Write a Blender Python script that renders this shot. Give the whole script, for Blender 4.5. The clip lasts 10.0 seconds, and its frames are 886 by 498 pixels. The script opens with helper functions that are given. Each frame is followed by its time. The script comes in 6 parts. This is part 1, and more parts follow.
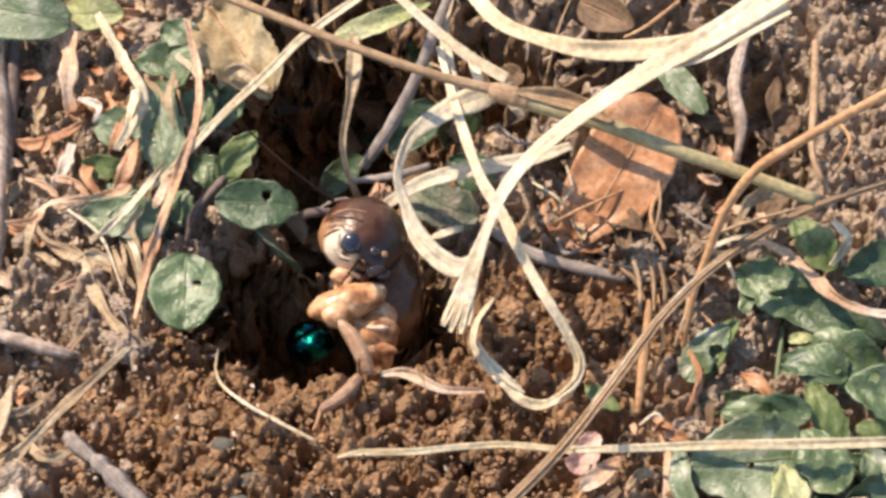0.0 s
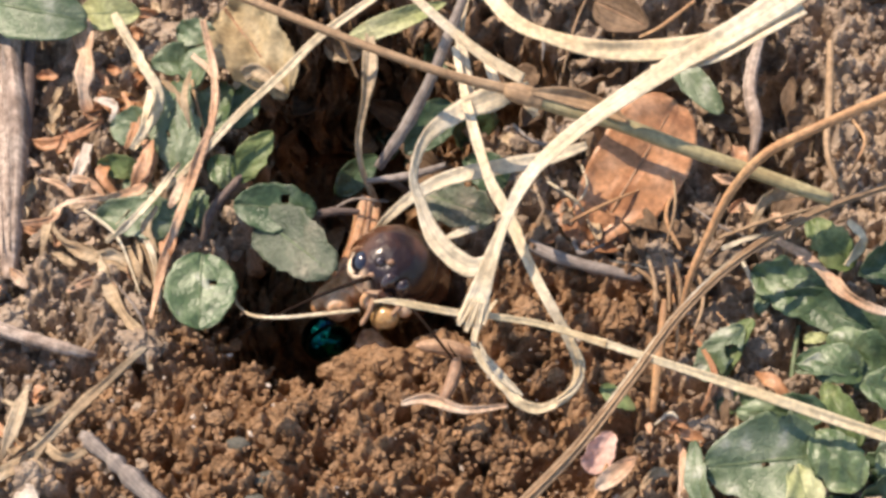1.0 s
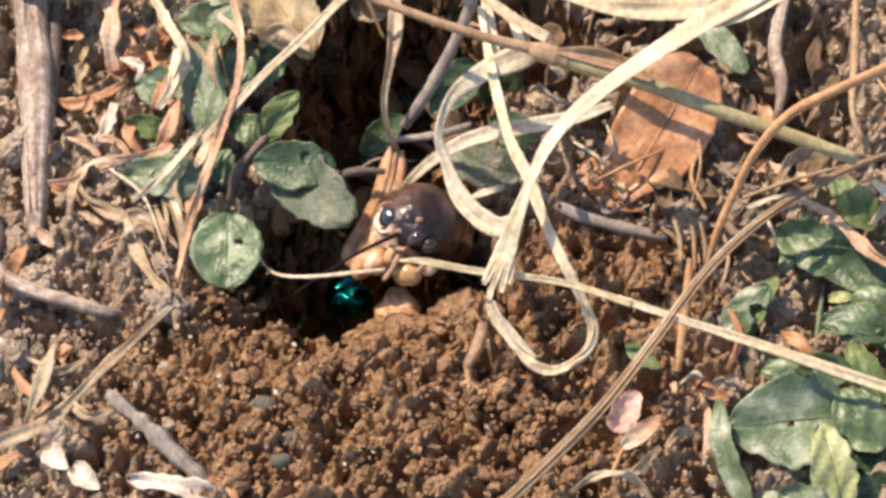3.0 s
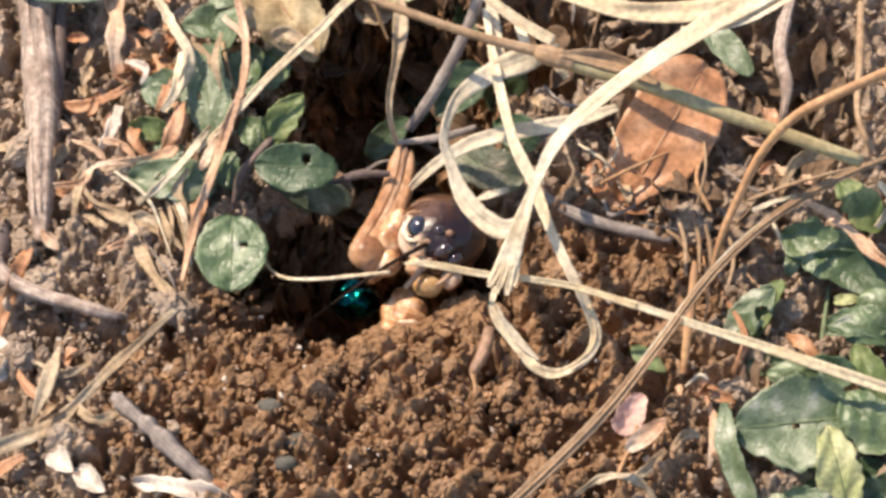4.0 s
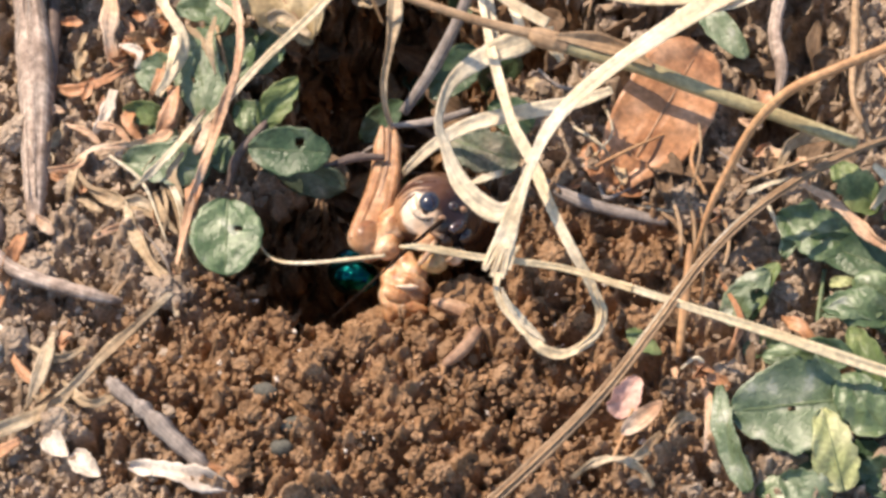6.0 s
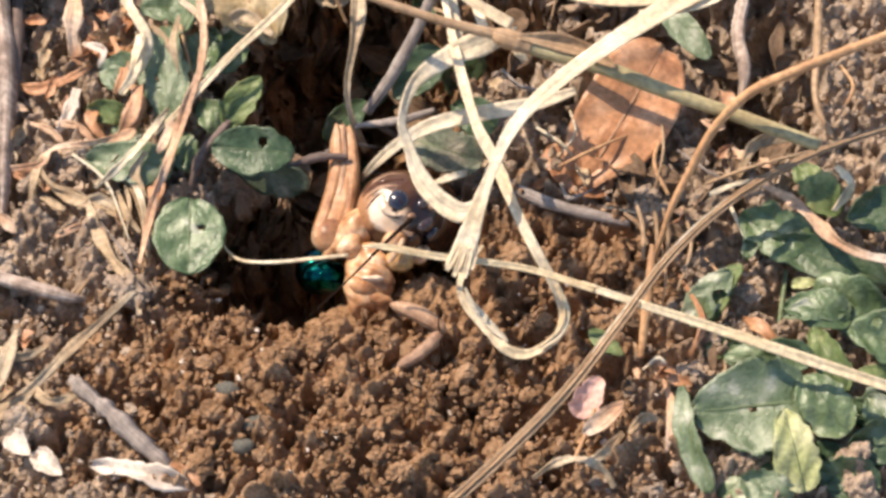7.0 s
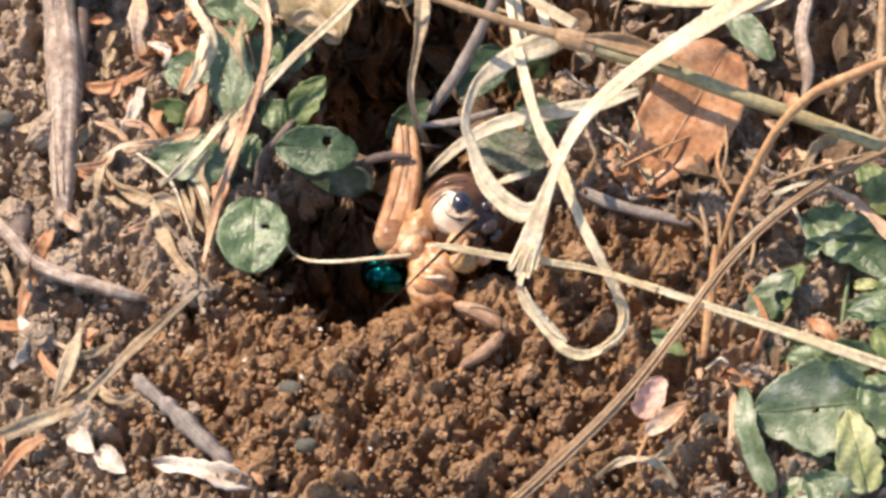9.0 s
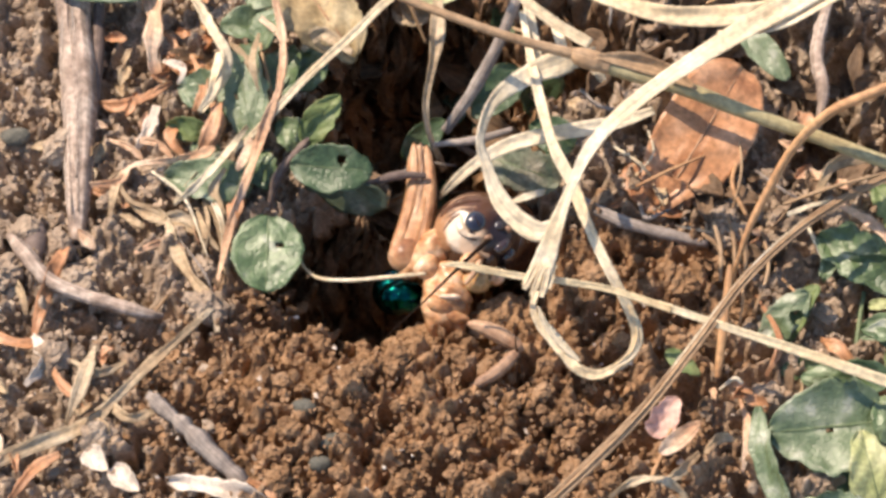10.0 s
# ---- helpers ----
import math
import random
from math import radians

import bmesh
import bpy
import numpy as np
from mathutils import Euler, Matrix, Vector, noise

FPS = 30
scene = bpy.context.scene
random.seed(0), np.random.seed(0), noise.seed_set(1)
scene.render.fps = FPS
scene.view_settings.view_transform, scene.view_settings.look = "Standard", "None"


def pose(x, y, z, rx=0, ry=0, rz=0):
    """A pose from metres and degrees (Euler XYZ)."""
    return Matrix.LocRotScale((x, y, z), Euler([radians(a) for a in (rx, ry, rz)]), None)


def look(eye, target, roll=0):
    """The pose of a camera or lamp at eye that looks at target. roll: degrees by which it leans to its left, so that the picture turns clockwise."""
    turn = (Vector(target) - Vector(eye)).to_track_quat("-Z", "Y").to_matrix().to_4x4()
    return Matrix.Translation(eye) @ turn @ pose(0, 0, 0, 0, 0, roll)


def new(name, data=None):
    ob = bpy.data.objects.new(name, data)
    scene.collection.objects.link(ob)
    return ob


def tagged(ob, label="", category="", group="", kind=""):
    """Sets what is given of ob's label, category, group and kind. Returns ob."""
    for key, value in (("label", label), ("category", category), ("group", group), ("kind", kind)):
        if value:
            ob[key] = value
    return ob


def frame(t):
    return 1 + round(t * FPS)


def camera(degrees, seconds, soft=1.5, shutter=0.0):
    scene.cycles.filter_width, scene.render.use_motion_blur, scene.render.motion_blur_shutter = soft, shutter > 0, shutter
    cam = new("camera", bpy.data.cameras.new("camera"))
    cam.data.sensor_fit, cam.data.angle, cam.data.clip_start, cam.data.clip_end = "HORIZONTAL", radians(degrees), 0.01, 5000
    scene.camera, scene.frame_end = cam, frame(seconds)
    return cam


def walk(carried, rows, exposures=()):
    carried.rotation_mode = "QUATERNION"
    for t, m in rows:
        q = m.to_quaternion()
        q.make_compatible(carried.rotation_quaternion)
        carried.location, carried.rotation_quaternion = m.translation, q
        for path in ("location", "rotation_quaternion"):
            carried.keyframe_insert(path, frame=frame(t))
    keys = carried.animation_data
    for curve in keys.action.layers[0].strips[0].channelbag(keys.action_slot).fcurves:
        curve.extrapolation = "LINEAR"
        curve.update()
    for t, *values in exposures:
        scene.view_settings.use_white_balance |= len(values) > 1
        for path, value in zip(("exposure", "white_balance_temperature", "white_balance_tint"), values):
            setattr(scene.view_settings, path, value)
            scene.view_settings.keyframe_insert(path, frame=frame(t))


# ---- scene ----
cam = camera(12.0, 10.0, soft=3.15, shutter=0.0)
walk(cam, [
    (0.0, pose(0.00000, -0.22622, 0.36202, 32.527, -0.542, -0.317)),
    (0.2, pose(0.00000, -0.22642, 0.36234, 32.451, -0.455, -0.354)),
    (0.5, pose(0.00000, -0.22672, 0.36283, 32.600, -0.498, -0.409)),
    (0.7, pose(0.00000, -0.22663, 0.36268, 32.472, -0.490, -0.330)),
    (1.0, pose(0.00000, -0.22650, 0.36248, 32.521, -0.369, -0.196)),
    (1.2, pose(0.00000, -0.22653, 0.36253, 32.537, -0.290, -0.253)),
    (1.5, pose(0.00000, -0.22677, 0.36291, 32.324, -0.244, -0.201)),
    (1.7, pose(0.00000, -0.22681, 0.36297, 32.276, -0.208, -0.017)),
    (2.0, pose(0.00000, -0.22691, 0.36313, 32.108, -0.216, 0.069)),
    (2.2, pose(0.00000, -0.22686, 0.36306, 31.991, -0.112, 0.225)),
    (3.3, pose(0.00000, -0.22695, 0.36319, 31.967, -0.104, -0.076)),
    (3.5, pose(0.00000, -0.22700, 0.36328, 32.016, -0.207, -0.027)),
    (3.8, pose(0.00000, -0.22694, 0.36318, 32.044, -0.085, -0.116)),
    (4.0, pose(0.00000, -0.22681, 0.36298, 32.002, -0.002, 0.003)),
    (4.2, pose(0.00000, -0.22676, 0.36290, 31.960, 0.029, 0.060)),
    (4.5, pose(0.00000, -0.22661, 0.36266, 31.978, -0.244, 0.060)),
    (4.8, pose(0.00000, -0.22660, 0.36264, 32.082, -0.252, 0.372)),
    (5.0, pose(0.00000, -0.22663, 0.36268, 32.326, -0.189, 0.412)),
    (5.2, pose(0.00000, -0.22649, 0.36247, 32.079, -0.111, 0.237)),
    (6.3, pose(0.00000, -0.22670, 0.36280, 31.768, 0.027, -0.175)),
    (6.5, pose(0.00000, -0.22683, 0.36301, 31.758, -0.270, -0.206)),
    (6.8, pose(0.00000, -0.22664, 0.36270, 31.665, -0.333, -0.183)),
    (7.0, pose(0.00000, -0.22681, 0.36297, 31.774, -0.521, -0.248)),
    (7.2, pose(0.00000, -0.22665, 0.36271, 31.981, -0.681, -0.203)),
    (7.5, pose(0.00000, -0.22669, 0.36279, 31.912, -0.190, 0.416)),
    (7.8, pose(0.00000, -0.22696, 0.36322, 31.751, -0.049, 0.358)),
    (8.0, pose(0.00000, -0.22713, 0.36350, 31.808, -0.008, 0.391)),
    (8.3, pose(0.00000, -0.22733, 0.36380, 31.982, 0.224, 0.414)),
    (8.5, pose(0.00000, -0.22748, 0.36404, 32.018, 0.454, 0.473)),
    (8.8, pose(0.00000, -0.22735, 0.36383, 31.903, 0.089, 0.209)),
    (9.0, pose(0.00000, -0.22724, 0.36365, 31.771, 0.115, 0.355)),
    (9.2, pose(0.00000, -0.22712, 0.36347, 31.819, 0.185, 0.464)),
    (9.5, pose(0.00000, -0.22702, 0.36330, 31.773, 0.194, 0.474)),
    (9.8, pose(0.00000, -0.22716, 0.36353, 31.910, 0.196, 0.522)),
    (10.0, pose(0.00000, -0.22720, 0.36359, 32.027, 0.190, 0.606)),
], exposures=[(0.0, 0.5), (0.3, 0.49), (0.6, 0.39), (1.5, 0.38), (2.2, 0.42), (3.5, 0.48), (10.0, 0.51)])

# ---- light ----
SUN_EL, SUN_AZ = 54.0, -58.0          # degrees; azimuth from +y towards +x
world = bpy.data.worlds.new("world")
scene.world = world
world.use_nodes = True
wn = world.node_tree.nodes
sky = wn.new("ShaderNodeTexSky")
sky.sky_type, sky.sun_disc = "NISHITA", False
sky.sun_elevation, sky.sun_rotation = radians(SUN_EL), radians(SUN_AZ)
world.node_tree.links.new(sky.outputs[0], wn["Background"].inputs[0])
wn["Background"].inputs[1].default_value = 0.135
sun_data = bpy.data.lights.new("sun", "SUN")
sun_data.energy, sun_data.angle, sun_data.color = 4.7, radians(0.5), (1.0, 0.815, 0.64)
sun = new("sun", sun_data)
sv = Vector((math.sin(radians(SUN_AZ)) * math.cos(radians(SUN_EL)), math.cos(radians(SUN_AZ)) * math.cos(radians(SUN_EL)), math.sin(radians(SUN_EL))))
sun.matrix_world = look(sv * 5.0, (0, 0, 0))


# ---- materials ----
def ramp_node(nt, cols):
    r = nt.nodes.new("ShaderNodeValToRGB")
    while len(r.color_ramp.elements) < len(cols):
        r.color_ramp.elements.new(0.5)
    for i, (p, c) in enumerate(cols):
        r.color_ramp.elements[i].position = p
        r.color_ramp.elements[i].color = (*c, 1)
    return r


def make_mat(name, cols, scale=400.0, rough=0.7, bump=0.3, fine=2500.0, stripes=0.0, stripe_n=14.0, spec=0.4, metal=0.0,
             through_light=0.0, coat=0.0, vary=0.25, contrast=0.5, depth=0.0003, island=0.0, glow_through=0.0):
    """Noise-coloured surface: colour patches at `scale` (per metre), grain at `fine`, fibres along the length by `stripes`."""
    m = bpy.data.materials.new(name)
    m.use_nodes = True
    nt = m.node_tree
    bs = nt.nodes["Principled BSDF"]
    co = nt.nodes.new("ShaderNodeTexCoord")
    n1 = nt.nodes.new("ShaderNodeTexNoise")
    n1.inputs["Scale"].default_value, n1.inputs["Detail"].default_value = scale, 5
    n2 = nt.nodes.new("ShaderNodeTexNoise")
    n2.inputs["Scale"].default_value, n2.inputs["Detail"].default_value = fine, 4
    info = nt.nodes.new("ShaderNodeObjectInfo")
    shift = nt.nodes.new("ShaderNodeVectorMath")
    shift.operation = "ADD"
    nt.links.new(co.outputs["Object"], shift.inputs[0])
    nt.links.new(info.outputs["Random"], shift.inputs[1])
    nt.links.new(shift.outputs[0], n1.inputs["Vector"])
    nt.links.new(shift.outputs[0], n2.inputs["Vector"])
    r = ramp_node(nt, cols)
    spread = nt.nodes.new("ShaderNodeMapRange")
    spread.inputs["From Min"].default_value, spread.inputs["From Max"].default_value = 0.5 - contrast / 2, 0.5 + contrast / 2
    nt.links.new(n1.outputs["Fac"], spread.inputs["Value"])
    nt.links.new(spread.outputs[0], r.inputs["Fac"])
    colour = r.outputs["Color"]
    height = n2.outputs["Fac"]
    grain = nt.nodes.new("ShaderNodeMapRange")
    grain.inputs["From Min"].default_value, grain.inputs["From Max"].default_value = 0.3, 0.7
    grain.inputs["To Min"].default_value, grain.inputs["To Max"].default_value = 1 - vary, 1 + vary
    nt.links.new(n2.outputs["Fac"], grain.inputs["Value"])
    mul = nt.nodes.new("ShaderNodeVectorMath")
    mul.operation = "SCALE"
    nt.links.new(colour, mul.inputs[0])
    nt.links.new(grain.outputs[0], mul.inputs["Scale"])
    colour = mul.outputs[0]
    if island:
        geo = nt.nodes.new("ShaderNodeNewGeometry")
        isl = nt.nodes.new("ShaderNodeMapRange")
        isl.inputs["To Min"].default_value, isl.inputs["To Max"].default_value = 1 - island, 1 + island
        nt.links.new(geo.outputs["Random Per Island"], isl.inputs["Value"])
        mul3 = nt.nodes.new("ShaderNodeVectorMath")
        mul3.operation = "SCALE"
        nt.links.new(colour, mul3.inputs[0])
        nt.links.new(isl.outputs[0], mul3.inputs["Scale"])
        colour = mul3.outputs[0]
    if stripes:
        mp = nt.nodes.new("ShaderNodeMapping")
        mp.inputs["Scale"].default_value = (stripe_n, 0.06, 1)
        nt.links.new(co.outputs["UV"], mp.inputs["Vector"])
        n3 = nt.nodes.new("ShaderNodeTexNoise")
        n3.inputs["Scale"].default_value, n3.inputs["Detail"].default_value = 1.0, 3
        nt.links.new(mp.outputs[0], n3.inputs["Vector"])
        st = nt.nodes.new("ShaderNodeMapRange")
        st.inputs["From Min"].default_value, st.inputs["From Max"].default_value = 0.3, 0.7
        st.inputs["To Min"].default_value, st.inputs["To Max"].default_value = 1 - stripes, 1 + stripes * 0.6
        nt.links.new(n3.outputs["Fac"], st.inputs["Value"])
        mul2 = nt.nodes.new("ShaderNodeVectorMath")
        mul2.operation = "SCALE"
        nt.links.new(colour, mul2.inputs[0])
        nt.links.new(st.outputs[0], mul2.inputs["Scale"])
        colour = mul2.outputs[0]
        height = n3.outputs["Fac"]
    nt.links.new(colour, bs.inputs["Base Color"])
    bs.inputs["Roughness"].default_value = rough
    bs.inputs["Specular IOR Level"].default_value = spec
    bs.inputs["Metallic"].default_value = metal
    bs.inputs["Subsurface Weight"].default_value = glow_through
    bs.inputs["Subsurface Radius"].default_value = (0.0012, 0.0005, 0.0003)
    bs.inputs["Subsurface Scale"].default_value = 1.0
    bs.inputs["Coat Weight"].default_value = coat
    bs.inputs["Coat Roughness"].default_value = 0.15
    b = nt.nodes.new("ShaderNodeBump")
    b.inputs["Strength"].default_value, b.inputs["Distance"].default_value = bump, depth
    nt.links.new(height, b.inputs["Height"])
    nt.links.new(b.outputs[0], bs.inputs["Normal"])
    if through_light:
        tr = nt.nodes.new("ShaderNodeBsdfTranslucent")
        nt.links.new(colour, tr.inputs["Color"])
        mix = nt.nodes.new("ShaderNodeMixShader")
        mix.inputs[0].default_value = through_light
        nt.links.new(bs.outputs[0], mix.inputs[1])
        nt.links.new(tr.outputs[0], mix.inputs[2])
        nt.links.new(mix.outputs[0], nt.nodes["Material Output"].inputs["Surface"])
    return m


STRAW = make_mat("straw", [(0.0, (0.68, 0.52, 0.31)), (0.5, (0.82, 0.70, 0.49)), (1.0, (0.90, 0.83, 0.67))], 180, 0.48, 0.5, 1500, stripes=0.3, through_light=0.18)
STRAW_PALE = make_mat("pale_straw", [(0.0, (0.80, 0.63, 0.38)), (1.0, (0.93, 0.82, 0.60))], 180, 0.48, 0.35, 1500, stripes=0.13, through_light=0.18)
STRAW_YELLOW = make_mat("yellow_straw", [(0.0, (0.68, 0.50, 0.27)), (0.5, (0.80, 0.65, 0.40)), (1.0, (0.90, 0.80, 0.57))], 180, 0.45, 0.25, 1500, stripes=0.07, through_light=0.12)
STRAW_BROWN = make_mat("brown_straw", [(0.0, (0.31, 0.19, 0.10)), (1.0, (0.54, 0.375, 0.225))], 250, 0.6, 0.5, 1500, stripes=0.35)
STEM_GREEN = make_mat("grey_green_stem", [(0.0, (0.34, 0.25, 0.12)), (0.5, (0.40, 0.34, 0.18)), (1.0, (0.48, 0.43, 0.25))], 90, 0.5, 0.3, 1500, stripes=0.2)
RUST = make_mat("rust_stem", [(0.0, (0.40, 0.20, 0.09)), (1.0, (0.66, 0.41, 0.21))], 200, 0.55, 0.4, 1500, stripes=0.25)
BARK = make_mat("bark", [(0.0, (0.24, 0.175, 0.135)), (0.5, (0.42, 0.325, 0.26)), (1.0, (0.60, 0.49, 0.40))], 420, 0.85, 1.0, 1600, stripes=0.5, contrast=0.35, vary=0.35, stripe_n=10)
TWIG_GREY = make_mat("grey_twig", [(0.0, (0.19, 0.155, 0.135)), (1.0, (0.42, 0.36, 0.31))], 300, 0.7, 0.6, 1600, stripes=0.35)
TWIG_DARK = make_mat("dark_twig", [(0.0, (0.10, 0.07, 0.06)), (1.0, (0.24, 0.18, 0.15))], 300, 0.7, 0.6, 1600, stripes=0.35)
GREEN = make_mat("green_leaf", [(0.0, (0.07, 0.12, 0.045)), (0.5, (0.125, 0.185, 0.08)), (0.8, (0.22, 0.28, 0.145)), (1.0, (0.42, 0.44, 0.33))], 330, 0.36, 0.6, 2200, contrast=0.4, stripes=0.0, spec=0.8, through_light=0.15)
# darker copy of GREEN: deep green, with shade put into the colour
GREEN_DEEP_SHADE = make_mat("deep_shade_green_leaf", [(0.0, (0.04, 0.075, 0.035)), (0.5, (0.07, 0.115, 0.055)), (0.8, (0.12, 0.165, 0.09)), (1.0, (0.26, 0.29, 0.22))], 330, 0.36, 0.6, 2200, contrast=0.45, spec=0.5, through_light=0.1)
GREEN_DUSTY = make_mat("dusty_green_leaf", [(0.0, (0.083, 0.127, 0.055)), (0.5, (0.155, 0.21, 0.108)), (0.8, (0.27, 0.315, 0.20)), (1.0, (0.45, 0.47, 0.36))], 360, 0.4, 0.6, 2600, through_light=0.12, contrast=0.36, vary=0.15, spec=0.8)
GREEN_BRIGHT = make_mat("fresh_green_leaf", [(0.0, (0.11, 0.165, 0.055)), (0.6, (0.22, 0.28, 0.11)), (1.0, (0.42, 0.42, 0.18))], 300, 0.42, 0.4, 2200, through_light=0.25)
GREEN_PALE = make_mat("pale_torn_leaf", [(0.0, (0.055, 0.075, 0.04)), (0.45, (0.10, 0.125, 0.075)), (0.75, (0.20, 0.20, 0.135)), (1.0, (0.40, 0.36, 0.26))], 300, 0.5, 0.7, 2600, contrast=0.4, spec=0.6, through_light=0.12)
YELLOW = make_mat("yellowing_leaf", [(0.0, (0.36, 0.40, 0.15)), (0.5, (0.48, 0.50, 0.24)), (1.0, (0.66, 0.65, 0.40))], 260, 0.5, 0.4, 2200, through_light=0.2)
RIB_GREEN = make_mat("green_rib", [(0.0, (0.085, 0.13, 0.055)), (1.0, (0.17, 0.21, 0.11))], 500, 0.45, 0.3, 2200)
RIB_DRY = make_mat("dry_rib", [(0.0, (0.24, 0.12, 0.06)), (1.0, (0.42, 0.26, 0.15))], 500, 0.55, 0.3, 2200)
GREENS = (GREEN_DEEP_SHADE, GREEN_PALE, GREEN, GREEN_DUSTY, GREEN_BRIGHT, YELLOW)
DRY_TAN = make_mat("dry_tan_leaf", [(0.0, (0.38, 0.25, 0.14)), (0.5, (0.56, 0.42, 0.26)), (1.0, (0.74, 0.62, 0.44))], 260, 0.65, 0.6, 1800, stripes=0.25, stripe_n=8, through_light=0.15)
DRY_ORANGE = make_mat("dry_orange_leaf", [(0.0, (0.31, 0.135, 0.06)), (0.5, (0.52, 0.262, 0.128)), (1.0, (0.68, 0.41, 0.25))], 300, 0.38, 0.5, 1800, stripes=0.15, stripe_n=7, through_light=0.1)
DRY_PINK = make_mat("pinkish_dry_leaf", [(0.0, (0.52, 0.26, 0.13)), (0.5, (0.75, 0.50, 0.32)), (1.0, (0.88, 0.74, 0.58))], 220, 0.5, 0.5, 1800, stripes=0.3, stripe_n=8, through_light=0.15)
WHITE_HUSK = make_mat("white_husk", [(0.0, (0.60, 0.48, 0.37)), (1.0, (0.84, 0.77, 0.67))], 300, 0.45, 0.4, 1800, stripes=0.15, through_light=0.1)
DRY_OLIVE = make_mat("dull_tan_leaf", [(0.0, (0.26, 0.18, 0.09)), (0.5, (0.43, 0.33, 0.18)), (1.0, (0.60, 0.50, 0.31))], 200, 0.6, 0.6, 1800, stripes=0.25, stripe_n=8, through_light=0.15, contrast=0.35)
PETAL = make_mat("pink_petal", [(0.0, (0.62, 0.34, 0.26)), (1.0, (0.84, 0.58, 0.48))], 400, 0.5, 0.4, 1800, through_light=0.2)
# dull brown; its darkness also stands in for shade in the litter
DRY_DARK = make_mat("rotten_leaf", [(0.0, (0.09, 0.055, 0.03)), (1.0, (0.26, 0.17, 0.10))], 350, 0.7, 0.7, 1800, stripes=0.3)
PEBBLE = make_mat("pebble", [(0.0, (0.06, 0.06, 0.05)), (1.0, (0.15, 0.14, 0.11))], 900, 0.8, 0.6, 3000)
SPOIL = make_mat("fresh_soil", [(0.0, (0.19, 0.105, 0.053)), (0.5, (0.315, 0.19, 0.102)), (1.0, (0.46, 0.30, 0.18))], 500, 0.95, 0.8, 2600, spec=0.2, depth=0.0005, island=0.22)
DUST = make_mat("dry_soil", [(0.0, (0.25, 0.18, 0.12)), (0.5, (0.40, 0.305, 0.222)), (1.0, (0.55, 0.445, 0.34))], 420, 0.95, 0.8, 2600, spec=0.2, depth=0.0005, island=0.3)
CHITIN = make_mat("brown_chitin", [(0.0, (0.035, 0.014, 0.008)), (0.5, (0.09, 0.038, 0.018)), (1.0, (0.20, 0.095, 0.045))], 260, 0.22, 0.1, 2500, spec=0.4, coat=0.15)
FACE = make_mat("dark_face_chitin", [(0.0, (0.012, 0.009, 0.012)), (1.0, (0.05, 0.03, 0.03))], 500, 0.12, 0.25, 1800, spec=0.7, coat=0.7)
CREAM = make_mat("cream_chitin", [(0.0, (0.62, 0.45, 0.30)), (1.0, (0.80, 0.68, 0.52))], 500, 0.3, 0.1, 2500, spec=0.5, coat=0.3)
EYE = make_mat("eye_black", [(0.0, (0.008, 0.008, 0.016)), (1.0, (0.02, 0.02, 0.035))], 500, 0.08, 0.05, 3000, spec=0.8, coat=0.6)
FLESH = make_mat("orange_chitin", [(0.0, (0.20, 0.075, 0.03)), (0.4, (0.50, 0.25, 0.11)), (0.75, (0.64, 0.385, 0.21)), (1.0, (0.72, 0.50, 0.33))], 520, 0.4, 0.55, 1500, spec=0.4, coat=0.15, contrast=0.34, vary=0.3, glow_through=0.12)
THIGH = make_mat("tan_thigh", [(0.0, (0.22, 0.09, 0.038)), (0.5, (0.48, 0.255, 0.125)), (1.0, (0.66, 0.43, 0.27))], 320, 0.42, 0.55, 1500, stripes=0.35, stripe_n=9, spec=0.4, coat=0.12, contrast=0.4, glow_through=0.12)
BULB = make_mat("amber_chitin", [(0.0, (0.38, 0.20, 0.07)), (1.0, (0.66, 0.44, 0.20))], 400, 0.22, 0.15, 2200, spec=0.5, coat=0.4, glow_through=0.15)
LEGMAT = make_mat("pale_leg", [(0.0, (0.58, 0.38, 0.24)), (1.0, (0.86, 0.70, 0.54))], 500, 0.3, 0.15, 2200, spec=0.5, coat=0.25)
FEMUR = make_mat("front_thigh", [(0.0, (0.30, 0.15, 0.075)), (1.0, (0.62, 0.42, 0.27))], 500, 0.36, 0.4, 2200, spec=0.4, coat=0.1, stripes=0.25)
SHIN = make_mat("brown_shin", [(0.0, (0.20, 0.10, 0.055)), (1.0, (0.48, 0.31, 0.20))], 600, 0.45, 0.4, 2200, spec=0.35, stripes=0.3)
ANTENNA = make_mat("antenna_brown", [(0.0, (0.010, 0.005, 0.003)), (1.0, (0.028, 0.014, 0.008))], 400, 0.7, 0.1, 2500, spec=0.12)
METALLIC = make_mat("metallic_green", [(0.0, (0.0008, 0.010, 0.012)), (0.5, (0.003, 0.10, 0.075)), (1.0, (0.004, 0.03, 0.075))], 900, 0.07, 0.4, 1600, metal=1.0, contrast=0.25)


